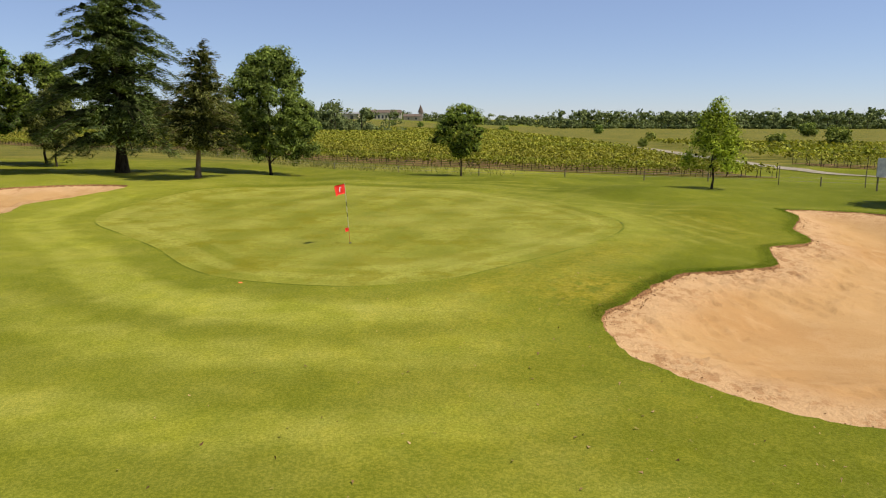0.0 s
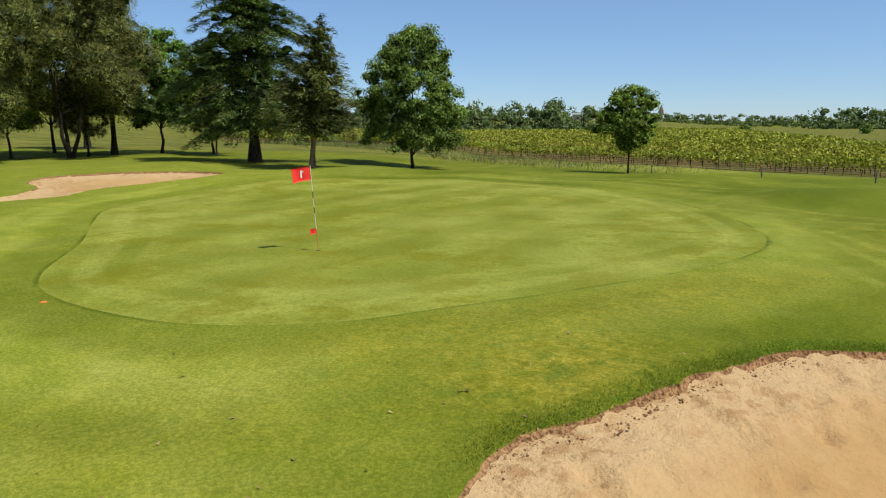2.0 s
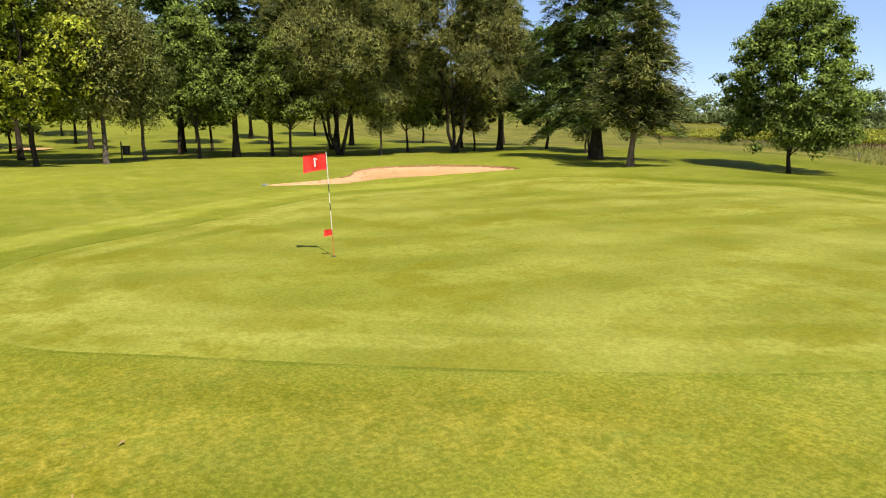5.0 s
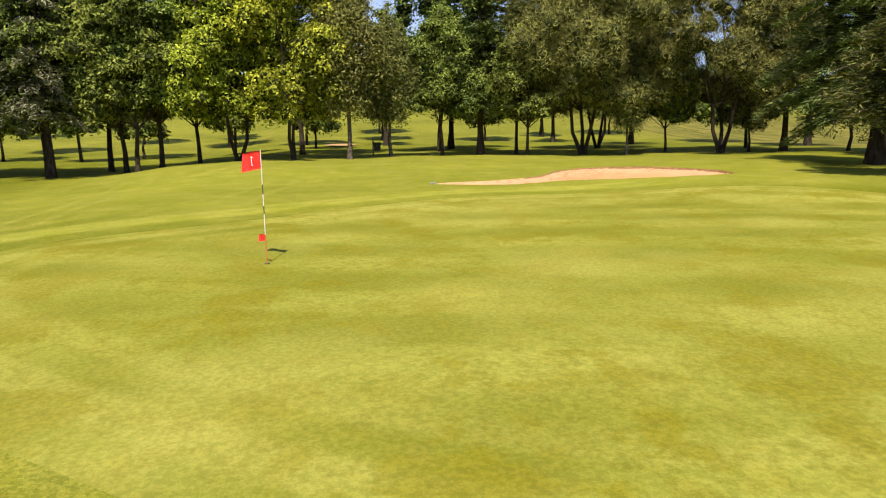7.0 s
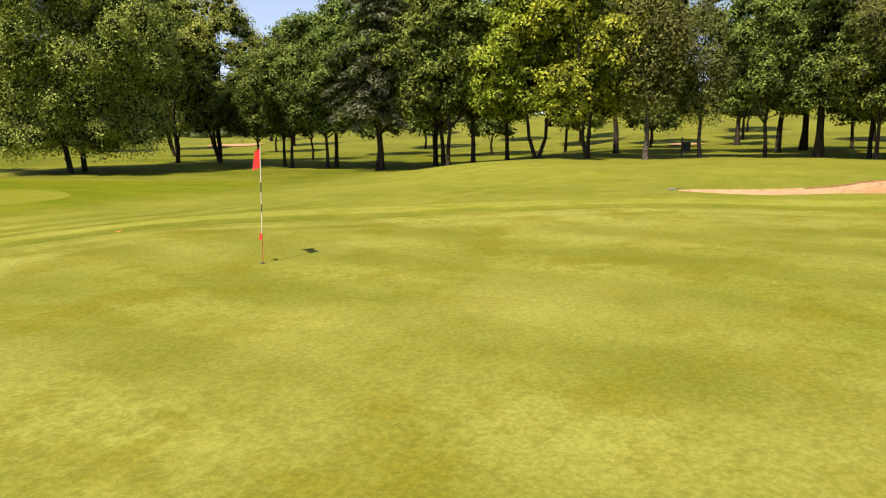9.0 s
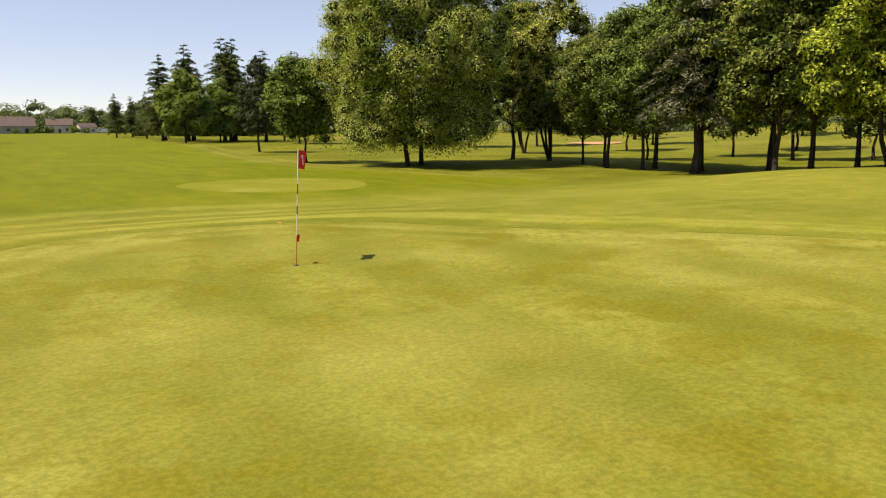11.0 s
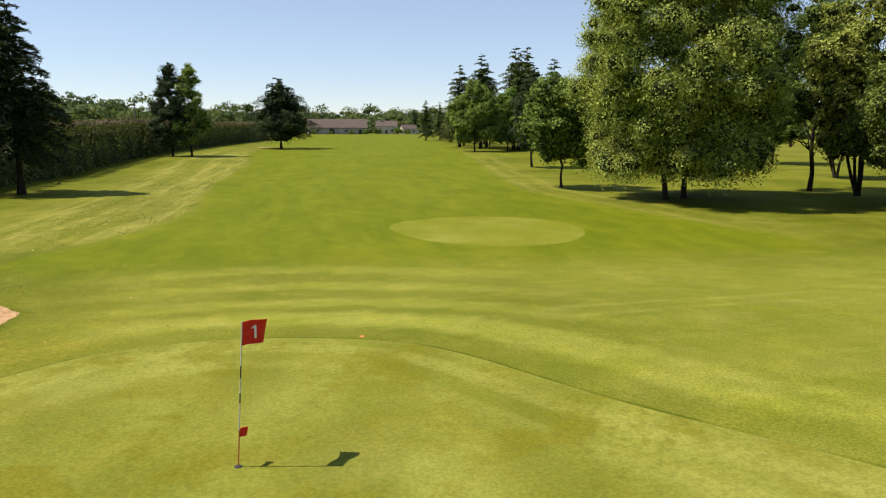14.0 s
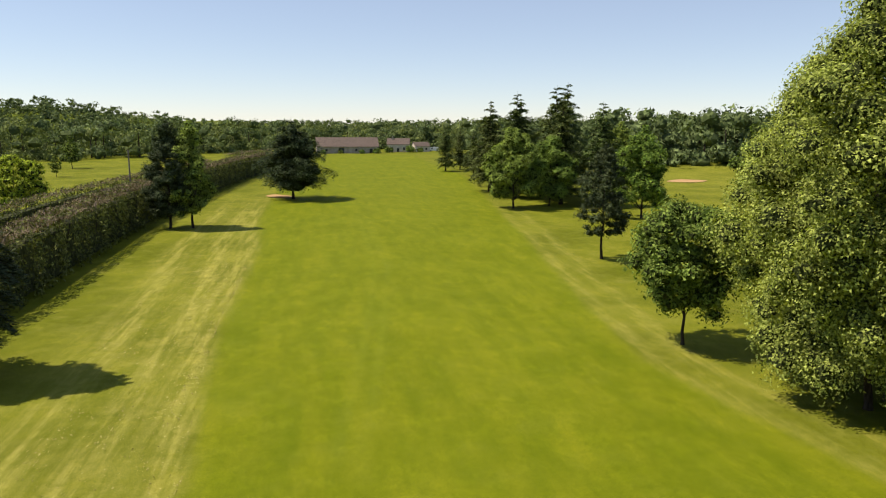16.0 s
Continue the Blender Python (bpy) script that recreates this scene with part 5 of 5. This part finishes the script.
def vine_row(start, length, per_m, size, seed, direction, stocks=True):
    rng = np.random.default_rng(seed)
    root = tagged(new("vine_row"), "trellised row of leafy yellow-green grape vines", "vine row", "vine rows")
    n = int(length * per_m)
    s = rng.random(n) * length
    plantwise = 0.5 + 0.5 * np.cos(s * 2 * np.pi / 1.15)
    hgt = 0.42 + (0.52 + 0.16 * plantwise) * rng.random(n) ** 0.6
    o = rng.normal(size=n) * 0.17
    c = start + direction * s[:, None] + np.array([-direction[1], direction[0]]) * o[:, None]
    P = np.column_stack([c, land(c[:, 0], c[:, 1]) + hgt])
    V, F = blades(P, unit(rng.normal(size=(n, 3)) + [0.4, 0, 1.4]), rng.normal(size=(n, 3)), size * (0.6 + 0.8 * rng.random(n)), 0.8)
    part("foliage", mesh_of("foliage", V, F, VINE_LEAF), VINE_LEAF, root)
    if stocks:
        lines = []
        for q in np.arange(0.3, length, 1.15):
            x, y = start + direction * q
            z0 = ground_z(x, y)
            j = rng.normal(size=4) * 0.05
            lines.append((np.array([(x, y, z0 - 0.1), (x + j[0], y + j[1], z0 + 0.3), (x + j[2], y + j[3], z0 + 0.6)]), np.array([0.03, 0.024, 0.015])))
        for q in np.arange(0, length, 5.5):
            x, y = start + direction * q
            z0 = ground_z(x, y)
            lines.append((np.array([(x, y, z0 - 0.1), (x, y, z0 + 0.6), (x, y, z0 + 1.15)]), np.array([0.03, 0.03, 0.03])))
        V, F = tubes(lines, 5)
        tagged(part("vine_stock", mesh_of("vine_stock", V, F, BARK, True), BARK, root), kind="stuff")
        soil = strip("soil", "", "", [start, start + direction * length], 0.9, DIRT, 0.045, 2.0, "")
        soil.parent = root
    return root


for k in range(72):
    p = np.array([22.0, 57.0]) + N_ROW * (2.3 * k)
    end_x = 25.5 - 0.05 * max(0, 2.3 * k - 40)
    shift = (p[0] - end_x) / 0.82
    p = p + E_ROW * shift
    near = k < 9
    vine_row(p, 150 if k < 30 else 190, 66 if k < 4 else 44 if k < 9 else 24 if k < 24 else 10, 0.10 if k < 4 else 0.115 if k < 9 else 0.16 if k < 24 else 0.25, 300 + k, E_ROW, near)
for k in range(22):
    p = np.array([37.5 - 0.04 * max(0, 2.4 * k - 20), 71.0 + 2.9 * k])
    vine_row(p, 70, 24 if k < 5 else 10, 0.13 if k < 5 else 0.22, 400 + k, -E_ROW, k < 3)

# ---- fence ----
posts = [(30.5, 44.9), (27.2, 45.9), (24.7, 46.6), (22.3, 47.4), (18.8, 50.6), (14.7, 52.2), (9.5, 55.6), (3, 59.9), (-4, 64.2), (-10.5, 69), (-17.5, 74), (-25, 79.5), (-32.5, 85), (-40, 91)]
fence = tagged(new("fence"), "low wire fence on grey wooden posts along the vineyard", "fence")
for i, (x, y) in enumerate(posts):
    bm = bmesh.new()
    z0 = ground_z(x, y)
    tall = 1.3 if i in (1, 3) else 0.62
    rod(bm, (x, y, z0 - 0.2), (x + 0.02 * math.sin(i * 3), y, z0 + tall), 0.03 if tall > 1 else 0.045, 0.026 if tall > 1 else 0.04, 8)
    part("post", bm, GREY_WOOD, fence)
for h in (0.28, 0.52):
    lines = []
    bm = bmesh.new()
    for (xa, ya), (xb, yb) in zip(posts, posts[1:]):
        rod(bm, (xa, ya, ground_z(xa, ya) + h), (xb, yb, ground_z(xb, yb) + h), 0.006, None, 4)
    part("wire", bm, ASPHALT_GREY, fence)

# ---- grey board by the fence ----
board = tagged(new("notice_board"), "grey sheet metal board on two legs by the fence", "board")
bz = ground_z(27.2, 43.6)
bm = bmesh.new()
box(bm, (1.5, 0.05, 1.15), Matrix.Translation((27.2, 43.6, bz + 1.45)))
bmesh.ops.bevel(bm, geom=bm.edges[:], offset=0.01, segments=1)
part("panel", bm, GREY_SHEET, board)
for dx in (-0.6, 0.6):
    bm = bmesh.new()
    box(bm, (0.07, 0.07, 2.1), Matrix.Translation((27.2 + dx, 43.66, bz + 0.95)))
    part("leg", bm, GREY_WOOD, board)

# ---- flagstick ----
PIN = Vector((-3.33, 25.2, ground_z(-3.33, 25.2)))
pin = new("flagstick")
pin.matrix_basis = Matrix.Translation(PIN) @ Matrix.Rotation(radians(3.8), 4, Vector((0.25, -0.97, 0)))
tagged(pin, "striped golf flagstick with red flag standing in the hole", "flagstick")
bands = ((0.0, 0.55, RUSTY_PAINT), (0.55, 0.95, POLE_PAINT), (0.95, 1.1, DARK_PAINT), (1.1, 1.32, POLE_PAINT), (1.32, 1.5, DARK_PAINT), (1.5, 2.15, POLE_PAINT))
for a0, b0, mat in bands:
    bm = bmesh.new()
    rod(bm, (0, 0, a0), (0, 0, b0), 0.0095, None, 10)
    part("pole", bm, mat, pin)


def pennant(width, height, top, heading, wave):
    nx, nz = 14, 8
    V, F = [], []
    h = Vector((math.cos(heading), math.sin(heading), 0))
    s = Vector((-h.y, h.x, 0))
    for side in (0.004, -0.004):
        for i in range(nx + 1):
            u = i / nx
            for j in range(nz + 1):
                v = j / nz
                p = h * (0.012 + u * width) + s * (wave * u * math.sin(u * 6 + v * 1.3) + side) + Vector((0, 0, top - v * height - 0.10 * u * height * (1 + 0.6 * v) * u))
                V.append(p)
    m = (nx + 1) * (nz + 1)
    for k in (0, m):
        for i in range(nx):
            for j in range(nz):
                q = k + i * (nz + 1) + j
                f = (q, q + nz + 1, q + nz + 2, q + 1)
                F.append(f if k else f[::-1])
    rim = [j for j in range(nz + 1)] + [i * (nz + 1) + nz for i in range(1, nx + 1)] + [nx * (nz + 1) + j for j in range(nz - 1, -1, -1)] + [i * (nz + 1) for i in range(nx - 1, 0, -1)]
    for a, b in zip(rim, rim[1:] + rim[:1]):
        F.append((a, b, b + m, a + m))
    return mesh_of("flag", V, F, RED_CLOTH, True)


HEADING = math.atan2(-0.78, -0.62)
flag = part("flag", pennant(0.48, 0.34, 2.13, HEADING, 0.05), RED_CLOTH, pin, "waving red flag with a white figure")
part("marker_flag", pennant(0.16, 0.13, 0.57, HEADING, 0.02), RED_CLOTH, pin, "small red position flag")
h = Vector((math.cos(HEADING), math.sin(HEADING), 0))
s = Vector((-h.y, h.x, 0))
for side in (1, -1):
    bm = bmesh.new()
    for a, b, w in (((0.24, -0.08), (0.24, -0.26), 0.035), ((0.24, -0.08), (0.18, -0.12), 0.03)):
        for t in range(5):
            u0, v0 = a[0] + (b[0] - a[0]) * t / 5, a[1] + (b[1] - a[1]) * t / 5
            u1, v1 = a[0] + (b[0] - a[0]) * (t + 1) / 5, a[1] + (b[1] - a[1]) * (t + 1) / 5
            q = []
            for u, v, e in ((u0, v0, -1), (u0, v0, 1), (u1, v1, 1), (u1, v1, -1)):
                u = u + e * w / 2
                f = u / 0.48
                g = -v / 0.34
                q.append(bm.verts.new(h * (0.012 + u) + s * (0.05 * f * math.sin(f * 6 + g * 1.3) + side * 0.009) + Vector((0, 0, 2.13 + v - 0.034 * f * (1 + 0.6 * g) * f))))
            bm.faces.new(q)
    part("figure", bm, WHITE_PAINT, flag, "white painted figure")
bm = bmesh.new()
bmesh.ops.create_cone(bm, cap_ends=True, segments=20, radius1=0.058, radius2=0.054, depth=0.012, matrix=Matrix.Translation((0, 0, 0.004)))
part("cup", bm, DARK_PAINT, pin, "dark rim of the hole")

# ---- small things on the grass ----
mark = new("ground_marker")
tagged(mark, "small orange plastic disc marker on the grass", "marker")
mark.location = (-5.5, 18.95, ground_z(-5.5, 18.95))
bm = bmesh.new()
bmesh.ops.create_cone(bm, cap_ends=True, segments=16, radius1=0.06, radius2=0.055, depth=0.008, matrix=Matrix.Translation((0, 0, 0.005)))
part("disc", bm, ORANGE_PAINT, mark)
for x, y in ((7.55, 29.9),):
    hole = new("turf_plug")
    tagged(hole, "dark patch where the turf was plugged", "turf plug")
    hole.location = (x, y, ground_z(x, y))
    bm = bmesh.new()
    bmesh.ops.create_cone(bm, cap_ends=True, segments=14, radius1=0.09, radius2=0.07, depth=0.014, matrix=Matrix.Translation((0, 0, 0.003)))
    part("plug", bm, plain("dark turf", (0.03, 0.04, 0.01), (0.06, 0.07, 0.02), 20), hole)
rake = new("bunker_rake")
tagged(rake, "grey bunker rake lying at the sand's edge", "rake")
rake.location = (-21.9, 30.2, ground_z(-21.9, 30.2))
bm = bmesh.new()
rod(bm, (0, 0, 0.05), (-0.9, 0.3, 0.06), 0.014)
part("handle", bm, GREY_WOOD, rake)
bm = bmesh.new()
box(bm, (0.06, 0.26, 0.04), Matrix.Translation((0, 0, 0.09)))
for k in range(5):
    rod(bm, (0, -0.1 + k * 0.05, 0.08), (0, -0.1 + k * 0.05, 0.0), 0.008, None, 5)
part("head", bm, GREY_SHEET, rake)
bin_post = new("litter_bin")
tagged(bin_post, "dark litter bin on a post under the trees", "litter bin")
bin_post.location = (-45.2, 27.9, ground_z(-45.2, 27.9))
bm = bmesh.new()
rod(bm, (0, 0, -0.1), (0, 0, 1.3), 0.05)
part("post", bm, DARK_PAINT, bin_post)
bm = bmesh.new()
rod(bm, (0.05, 0.32, 0.35), (0.05, 0.32, 1.0), 0.24, 0.28, 14)
part("basket", bm, DARK_PAINT, bin_post)
pole = tagged(new("utility_pole"), "weathered wooden pole rising above the hedges", "pole")
pole.location = (30.4, -116, ground_z(30.4, -116))
bm = bmesh.new()
rod(bm, (0, 0, -0.3), (0, 0, 9.8), 0.16, 0.11, 10)
part("shaft", bm, GREY_WOOD, pole)


# ---- buildings ----
def house(name, label, category, x, y, lx, ly, wall_h, roof_h, wall, roof, turn=0, openings=(), chimney=None):
    """A gabled building with its long side along x."""
    root = new(name)
    tagged(root, label, category)
    root.matrix_basis = Matrix.LocRotScale((x, y, ground_z(x, y) - 0.1), Euler((0, 0, radians(turn))), None)
    bm = bmesh.new()
    pts = [(-ly / 2, 0), (ly / 2, 0), (ly / 2, wall_h), (0, wall_h + roof_h - 0.15), (-ly / 2, wall_h)]
    a = [bm.verts.new((-lx / 2, p, q)) for p, q in pts]
    b = [bm.verts.new((lx / 2, p, q)) for p, q in pts]
    bm.faces.new(a)
    bm.faces.new(b[::-1])
    for i in range(5):
        j = (i + 1) % 5
        bm.faces.new((a[i], a[j], b[j], b[i]))
    part("wall", bm, wall, root)
    for s in (-1, 1):
        bm = bmesh.new()
        slope = Vector((0, s * ly / 2, -roof_h))
        top = Vector((0, 0, wall_h + roof_h + 0.05))
        over = slope * 1.07
        for off in (0.0, 0.14):
            for e in (-lx / 2 - 0.3, lx / 2 + 0.3):
                bm.verts.new(top + Vector((e, 0, off)))
                bm.verts.new(top + over + Vector((e, 0, off)))
        v = list(bm.verts)
        for f in ((0, 1, 3, 2), (4, 6, 7, 5), (0, 4, 5, 1), (2, 3, 7, 6), (0, 2, 6, 4), (1, 5, 7, 3)):
            bm.faces.new([v[i] for i in f])
        rib = part("roof", bm, roof, root)
        tagged(rib, "old red tiled roof slope")
    for ox, w, z0, z1, side in openings:
        bm = bmesh.new()
        box(bm, (w, 0.16, z1 - z0), Matrix.Translation((ox, side * (ly / 2 + 0.02), (z0 + z1) / 2)))
        win = part("window" if z0 > 0.4 else "door", bm, GLASS_DARK, root)
        bm = bmesh.new()
        box(bm, (w + 0.2, 0.22, 0.12), Matrix.Translation((ox, side * (ly / 2 + 0.02), z0 - 0.06)))
        part("sill", bm, STONE, win)
    if chimney is not None:
        bm = bmesh.new()
        box(bm, (0.8, 0.8, 1.8), Matrix.Translation((chimney, 0.6, wall_h + roof_h + 0.3)))
        part("chimney", bm, STONE, root)
    return root


house("barn", "long stone barn with a weathered red tile roof", "barn", -15.5, -332, 29, 12, 3.4, 4.0, STONE, ROOF_TILE, 2, [(-11, 1.4, 0.1, 2.3, 1), (-4, 1.0, 1.2, 2.2, 1), (3, 2.6, 0.1, 2.8, 1), (10, 1.0, 1.2, 2.2, 1)])
house("house", "stone farmhouse with red roof among garden trees", "house", -42, -346, 11, 8, 4.0, 2.8, CREAM, ROOF_TILE, -10, [(-3, 1.0, 1.2, 2.5, 1), (0, 1.1, 0.1, 2.2, 1), (3, 1.0, 1.2, 2.5, 1)], 3)
house("house", "small low house with tiled roof behind the trees", "house", -54, -352, 8, 6, 2.8, 2.0, CREAM, ROOF_TILE, 15, [(-2, 1.0, 1.0, 2.0, 1), (1.6, 1.0, 0.1, 2.0, 1)])
house("chateau", "long pale winery building on the ridge", "building", -47, 590, 26, 12, 5.5, 2.2, CREAM, ROOF_TILE, 2, [(x, 1.6, 1.0, 3.6, -1) for x in range(-11, 12, 3)])
house("winery_shed", "low grey winery shed on the ridge", "building", -76, 585, 16, 12, 4.5, 1.2, STONE, ASPHALT_GREY, 0, [(-4, 1.6, 1.0, 3.0, -1), (3, 2.4, 0.1, 3.2, -1)])
house("winery_shed", "low red-roofed outbuilding on the ridge", "building", -25, 592, 14, 9, 3.4, 1.8, STONE, ROOF_TILE, 0, [(-3, 1.4, 1.0, 2.4, -1), (3, 1.4, 1.0, 2.4, -1)])
tower = tagged(new("church_tower"), "distant church tower with a pointed red-brown spire", "church tower")
tower.location = (-18.5, 600, ground_z(-18.5, 600))
bm = bmesh.new()
box(bm, (3.2, 3.2, 7.0), Matrix.Translation((0, 0, 3.4)))
part("shaft", bm, STONE, tower)
bm = bmesh.new()
bmesh.ops.create_cone(bm, cap_ends=True, segments=8, radius1=2.5, radius2=0.05, depth=6.5, matrix=Matrix.Translation((0, 0, 10.1)))
part("spire", bm, ROOF_TILE, tower)

# ---- parked van ----
van = tagged(new("van"), "white van parked beside the farm buildings", "van")
van.location = (-61, -352, ground_z(-61, -352))
bm = bmesh.new()
prof = [(-2.6, 0.4), (2.6, 0.4), (2.6, 1.1), (2.1, 1.3), (1.5, 2.2), (-2.5, 2.3), (-2.6, 2.1)]
a = [bm.verts.new((p, -0.95, q)) for p, q in prof]
b = [bm.verts.new((p, 0.95, q)) for p, q in prof]
bm.faces.new(a)
bm.faces.new(b[::-1])
for i in range(len(prof)):
    j = (i + 1) % len(prof)
    bm.faces.new((a[i], a[j], b[j], b[i]))
bmesh.ops.bevel(bm, geom=bm.edges[:], offset=0.06, segments=2)
part("body", bm, WHITE_PAINT, van)
for x in (-1.6, 1.7):
    for y in (-0.92, 0.92):
        bm = bmesh.new()
        rod(bm, (x, y - 0.1, 0.33), (x, y + 0.1, 0.33), 0.33, None, 18)
        part("wheel", bm, DARK_PAINT, van)
for y in (-0.96, 0.96):
    bm = bmesh.new()
    box(bm, (0.9, 0.03, 0.55), Matrix.Translation((1.1, y, 1.65)))
    part("side_window", bm, GLASS_DARK, van)

# ---- loose grass ----
rng = np.random.default_rng(90)


def grass_stuff(name, label, xy, height, width, mat, lean=0.35, lift=None):
    n = len(xy)
    z0 = land(xy[:, 0], xy[:, 1]) if lift is None else lift
    T = unit(rng.normal(size=(n, 3)) * lean + [0, 0, 1.0])
    hh = height * (0.5 + rng.random(n))
    P = np.column_stack([xy, z0 + hh * 0.42])
    N = unit(np.cross(T, rng.normal(size=(n, 3))))
    V, F = blades(P, N, T, hh / 2, width / (height / 2))
    return tagged(new(name, mesh_of(name, V, F, mat)), label, "grass", kind="stuff")


# uncut verge between fence and vines
n = 16000
s, q = rng.uniform(-4, 95, n), rng.uniform(-9.5, -1.2, n)
xy = np.array([22.0, 57.0]) + E_ROW * s[:, None] + N_ROW * q[:, None]
grass_stuff("meadow_grass", "tall pale uncut grass on the vineyard verge", xy[(rng.random(n) < sst(10, 50, s))], 0.38, 0.02, TALL_GRASS)
# rank turf along the upper lip of the bunker beside the green
line = SAND_EAST
nrm = np.roll(line, -1, 0) - np.roll(line, 1, 0)
nrm = unit(np.stack([nrm[:, 1], -nrm[:, 0]], 1))
nrm = np.where(inside(line, line + nrm * 0.05)[:, None], -nrm, nrm)
wt = 0.05 + sst(15.4, 17.0, line[:, 1]) * sst(36, 33, line[:, 1]) * (1 - 0.6 * sst(20.5, 22.5, line[:, 1]))
pick = rng.choice(len(line), 90000, p=wt / wt.sum())
off = rng.random(90000) ** 2.0 * 0.42
xy = line[pick] + nrm[pick] * off[:, None] + rng.normal(size=(90000, 2)) * 0.12
ok = distance(line, xy) > 0.01
grass_stuff("bunker_grass", "longer dark green turf hanging over the bunker edge", xy[ok], 0.034, 0.003, LIP_GRASS, 0.7)

# crumbs of earth fallen from the edge
m = 5500
pick = rng.choice(len(line), m, p=wt / wt.sum())
off = -0.01 + rng.random(m) ** 2.5 * 0.32
xy = line[pick] - nrm[pick] * off[:, None] + rng.normal(size=(m, 2)) * 0.05
d_in = -distance(line, xy)
P = np.column_stack([xy, land(xy[:, 0], xy[:, 1]) - sand_drop(xy[:, 0], xy[:, 1], np.maximum(d_in, 0)) + 0.004])
P = P[d_in > -0.02]
m = len(P)
OCT = np.array([(1, 0, 0), (0, 1, 0), (-1, 0, 0), (0, -1, 0), (0, 0, 1), (0, 0, -1)], float)
TRI = np.array([(0, 1, 4), (1, 2, 4), (2, 3, 4), (3, 0, 4), (1, 0, 5), (2, 1, 5), (3, 2, 5), (0, 3, 5)])
V = (P[:, None] + OCT[None] * (rng.uniform(0.5, 1.3, (m, 6, 1)) * (0.007 + 0.020 * rng.random((m, 1, 1)) ** 3))).reshape(-1, 3)
F = (TRI[None] + 6 * np.arange(m)[:, None, None]).reshape(-1, 3)
tagged(new("earth_crumbs", mesh_of("earth_crumbs", V, F, LIP)), "loose brown crumbs of earth below the bunker edge", "earth", kind="stuff")

# dry clippings left by the mower along the fairway edge
n = 15000
y = rng.uniform(-62, 2, n)
x = np.interp(y, FAIR_Y, FAIR_L) + 0.3 + rng.random(n) ** 1.6 * 7.5
keep = rng.random(n) < 0.15 + 0.85 * (np.sin(x * 2.6 + 0.8 * np.sin(y * 0.07)) * 0.5 + 0.5) * (np.sin(x * 0.9 + y * 0.35) * np.sin(y * 0.8 + 0.5 * x) > -0.1)
xy = np.column_stack([x, y])[keep]
n = len(xy)
P = np.column_stack([xy, land(xy[:, 0], xy[:, 1]) + 0.03])
V, F = blades(P, unit(rng.normal(size=(n, 3)) * 0.5 + [0, 0, 1]), rng.normal(size=(n, 3)) + [0, 1, 0], 0.02 + 0.05 * rng.random(n) ** 3, 0.5)
STRAW = leaf_material("dry grass clippings", (0.13, 0.115, 0.03), (0.26, 0.23, 0.085), amount=0.2)
tagged(new("grass_clippings", mesh_of("grass_clippings", V, F, STRAW)), "pale dry mown clippings strewn along the fairway edge", "clippings", kind="stuff")

# fallen leaves and bits on the turf
n = 900
xy = np.column_stack([rng.uniform(-9, 9, n), rng.uniform(5, 20, n)])
xy = xy[(distance(SAND_EAST, xy) > 0.2) & (distance(GREEN_LINE, xy) > 1.0) & (rng.random(n) < sst(-12, 8, xy[:, 0] - 0.2 * xy[:, 1]))]
n = len(xy)
P = np.column_stack([xy, land(xy[:, 0], xy[:, 1]) + 0.022])
V, F = blades(P, unit(rng.normal(size=(n, 3)) * 0.5 + [0, 0, 1]), rng.normal(size=(n, 3)), 0.018 + 0.03 * rng.random(n) ** 3, 0.6)
DEAD = leaf_material("dead brown leaf", (0.10, 0.055, 0.02), (0.25, 0.17, 0.08), amount=0.1)
tagged(new("fallen_leaves", mesh_of("fallen_leaves", V, F, DEAD)), "scattered small brown leaves on the rough", "leaves", kind="stuff")

# shrubs about the farm
plant(bush(52, 3.4, 4.6, OAK_LEAF, "rounded garden shrub beside the farm buildings"), [(-4, -322, 0.7, 0), (-12, -323, 0.6, 40), (-22, -322, 0.75, 90), (-29, -324, 0.9, 10), (-36, -334, 1.1, 200), (-47, -338, 1.3, 130), (-52, -340, 0.9, 60), (-66, -345, 1.2, 20)], group="farm shrubs")
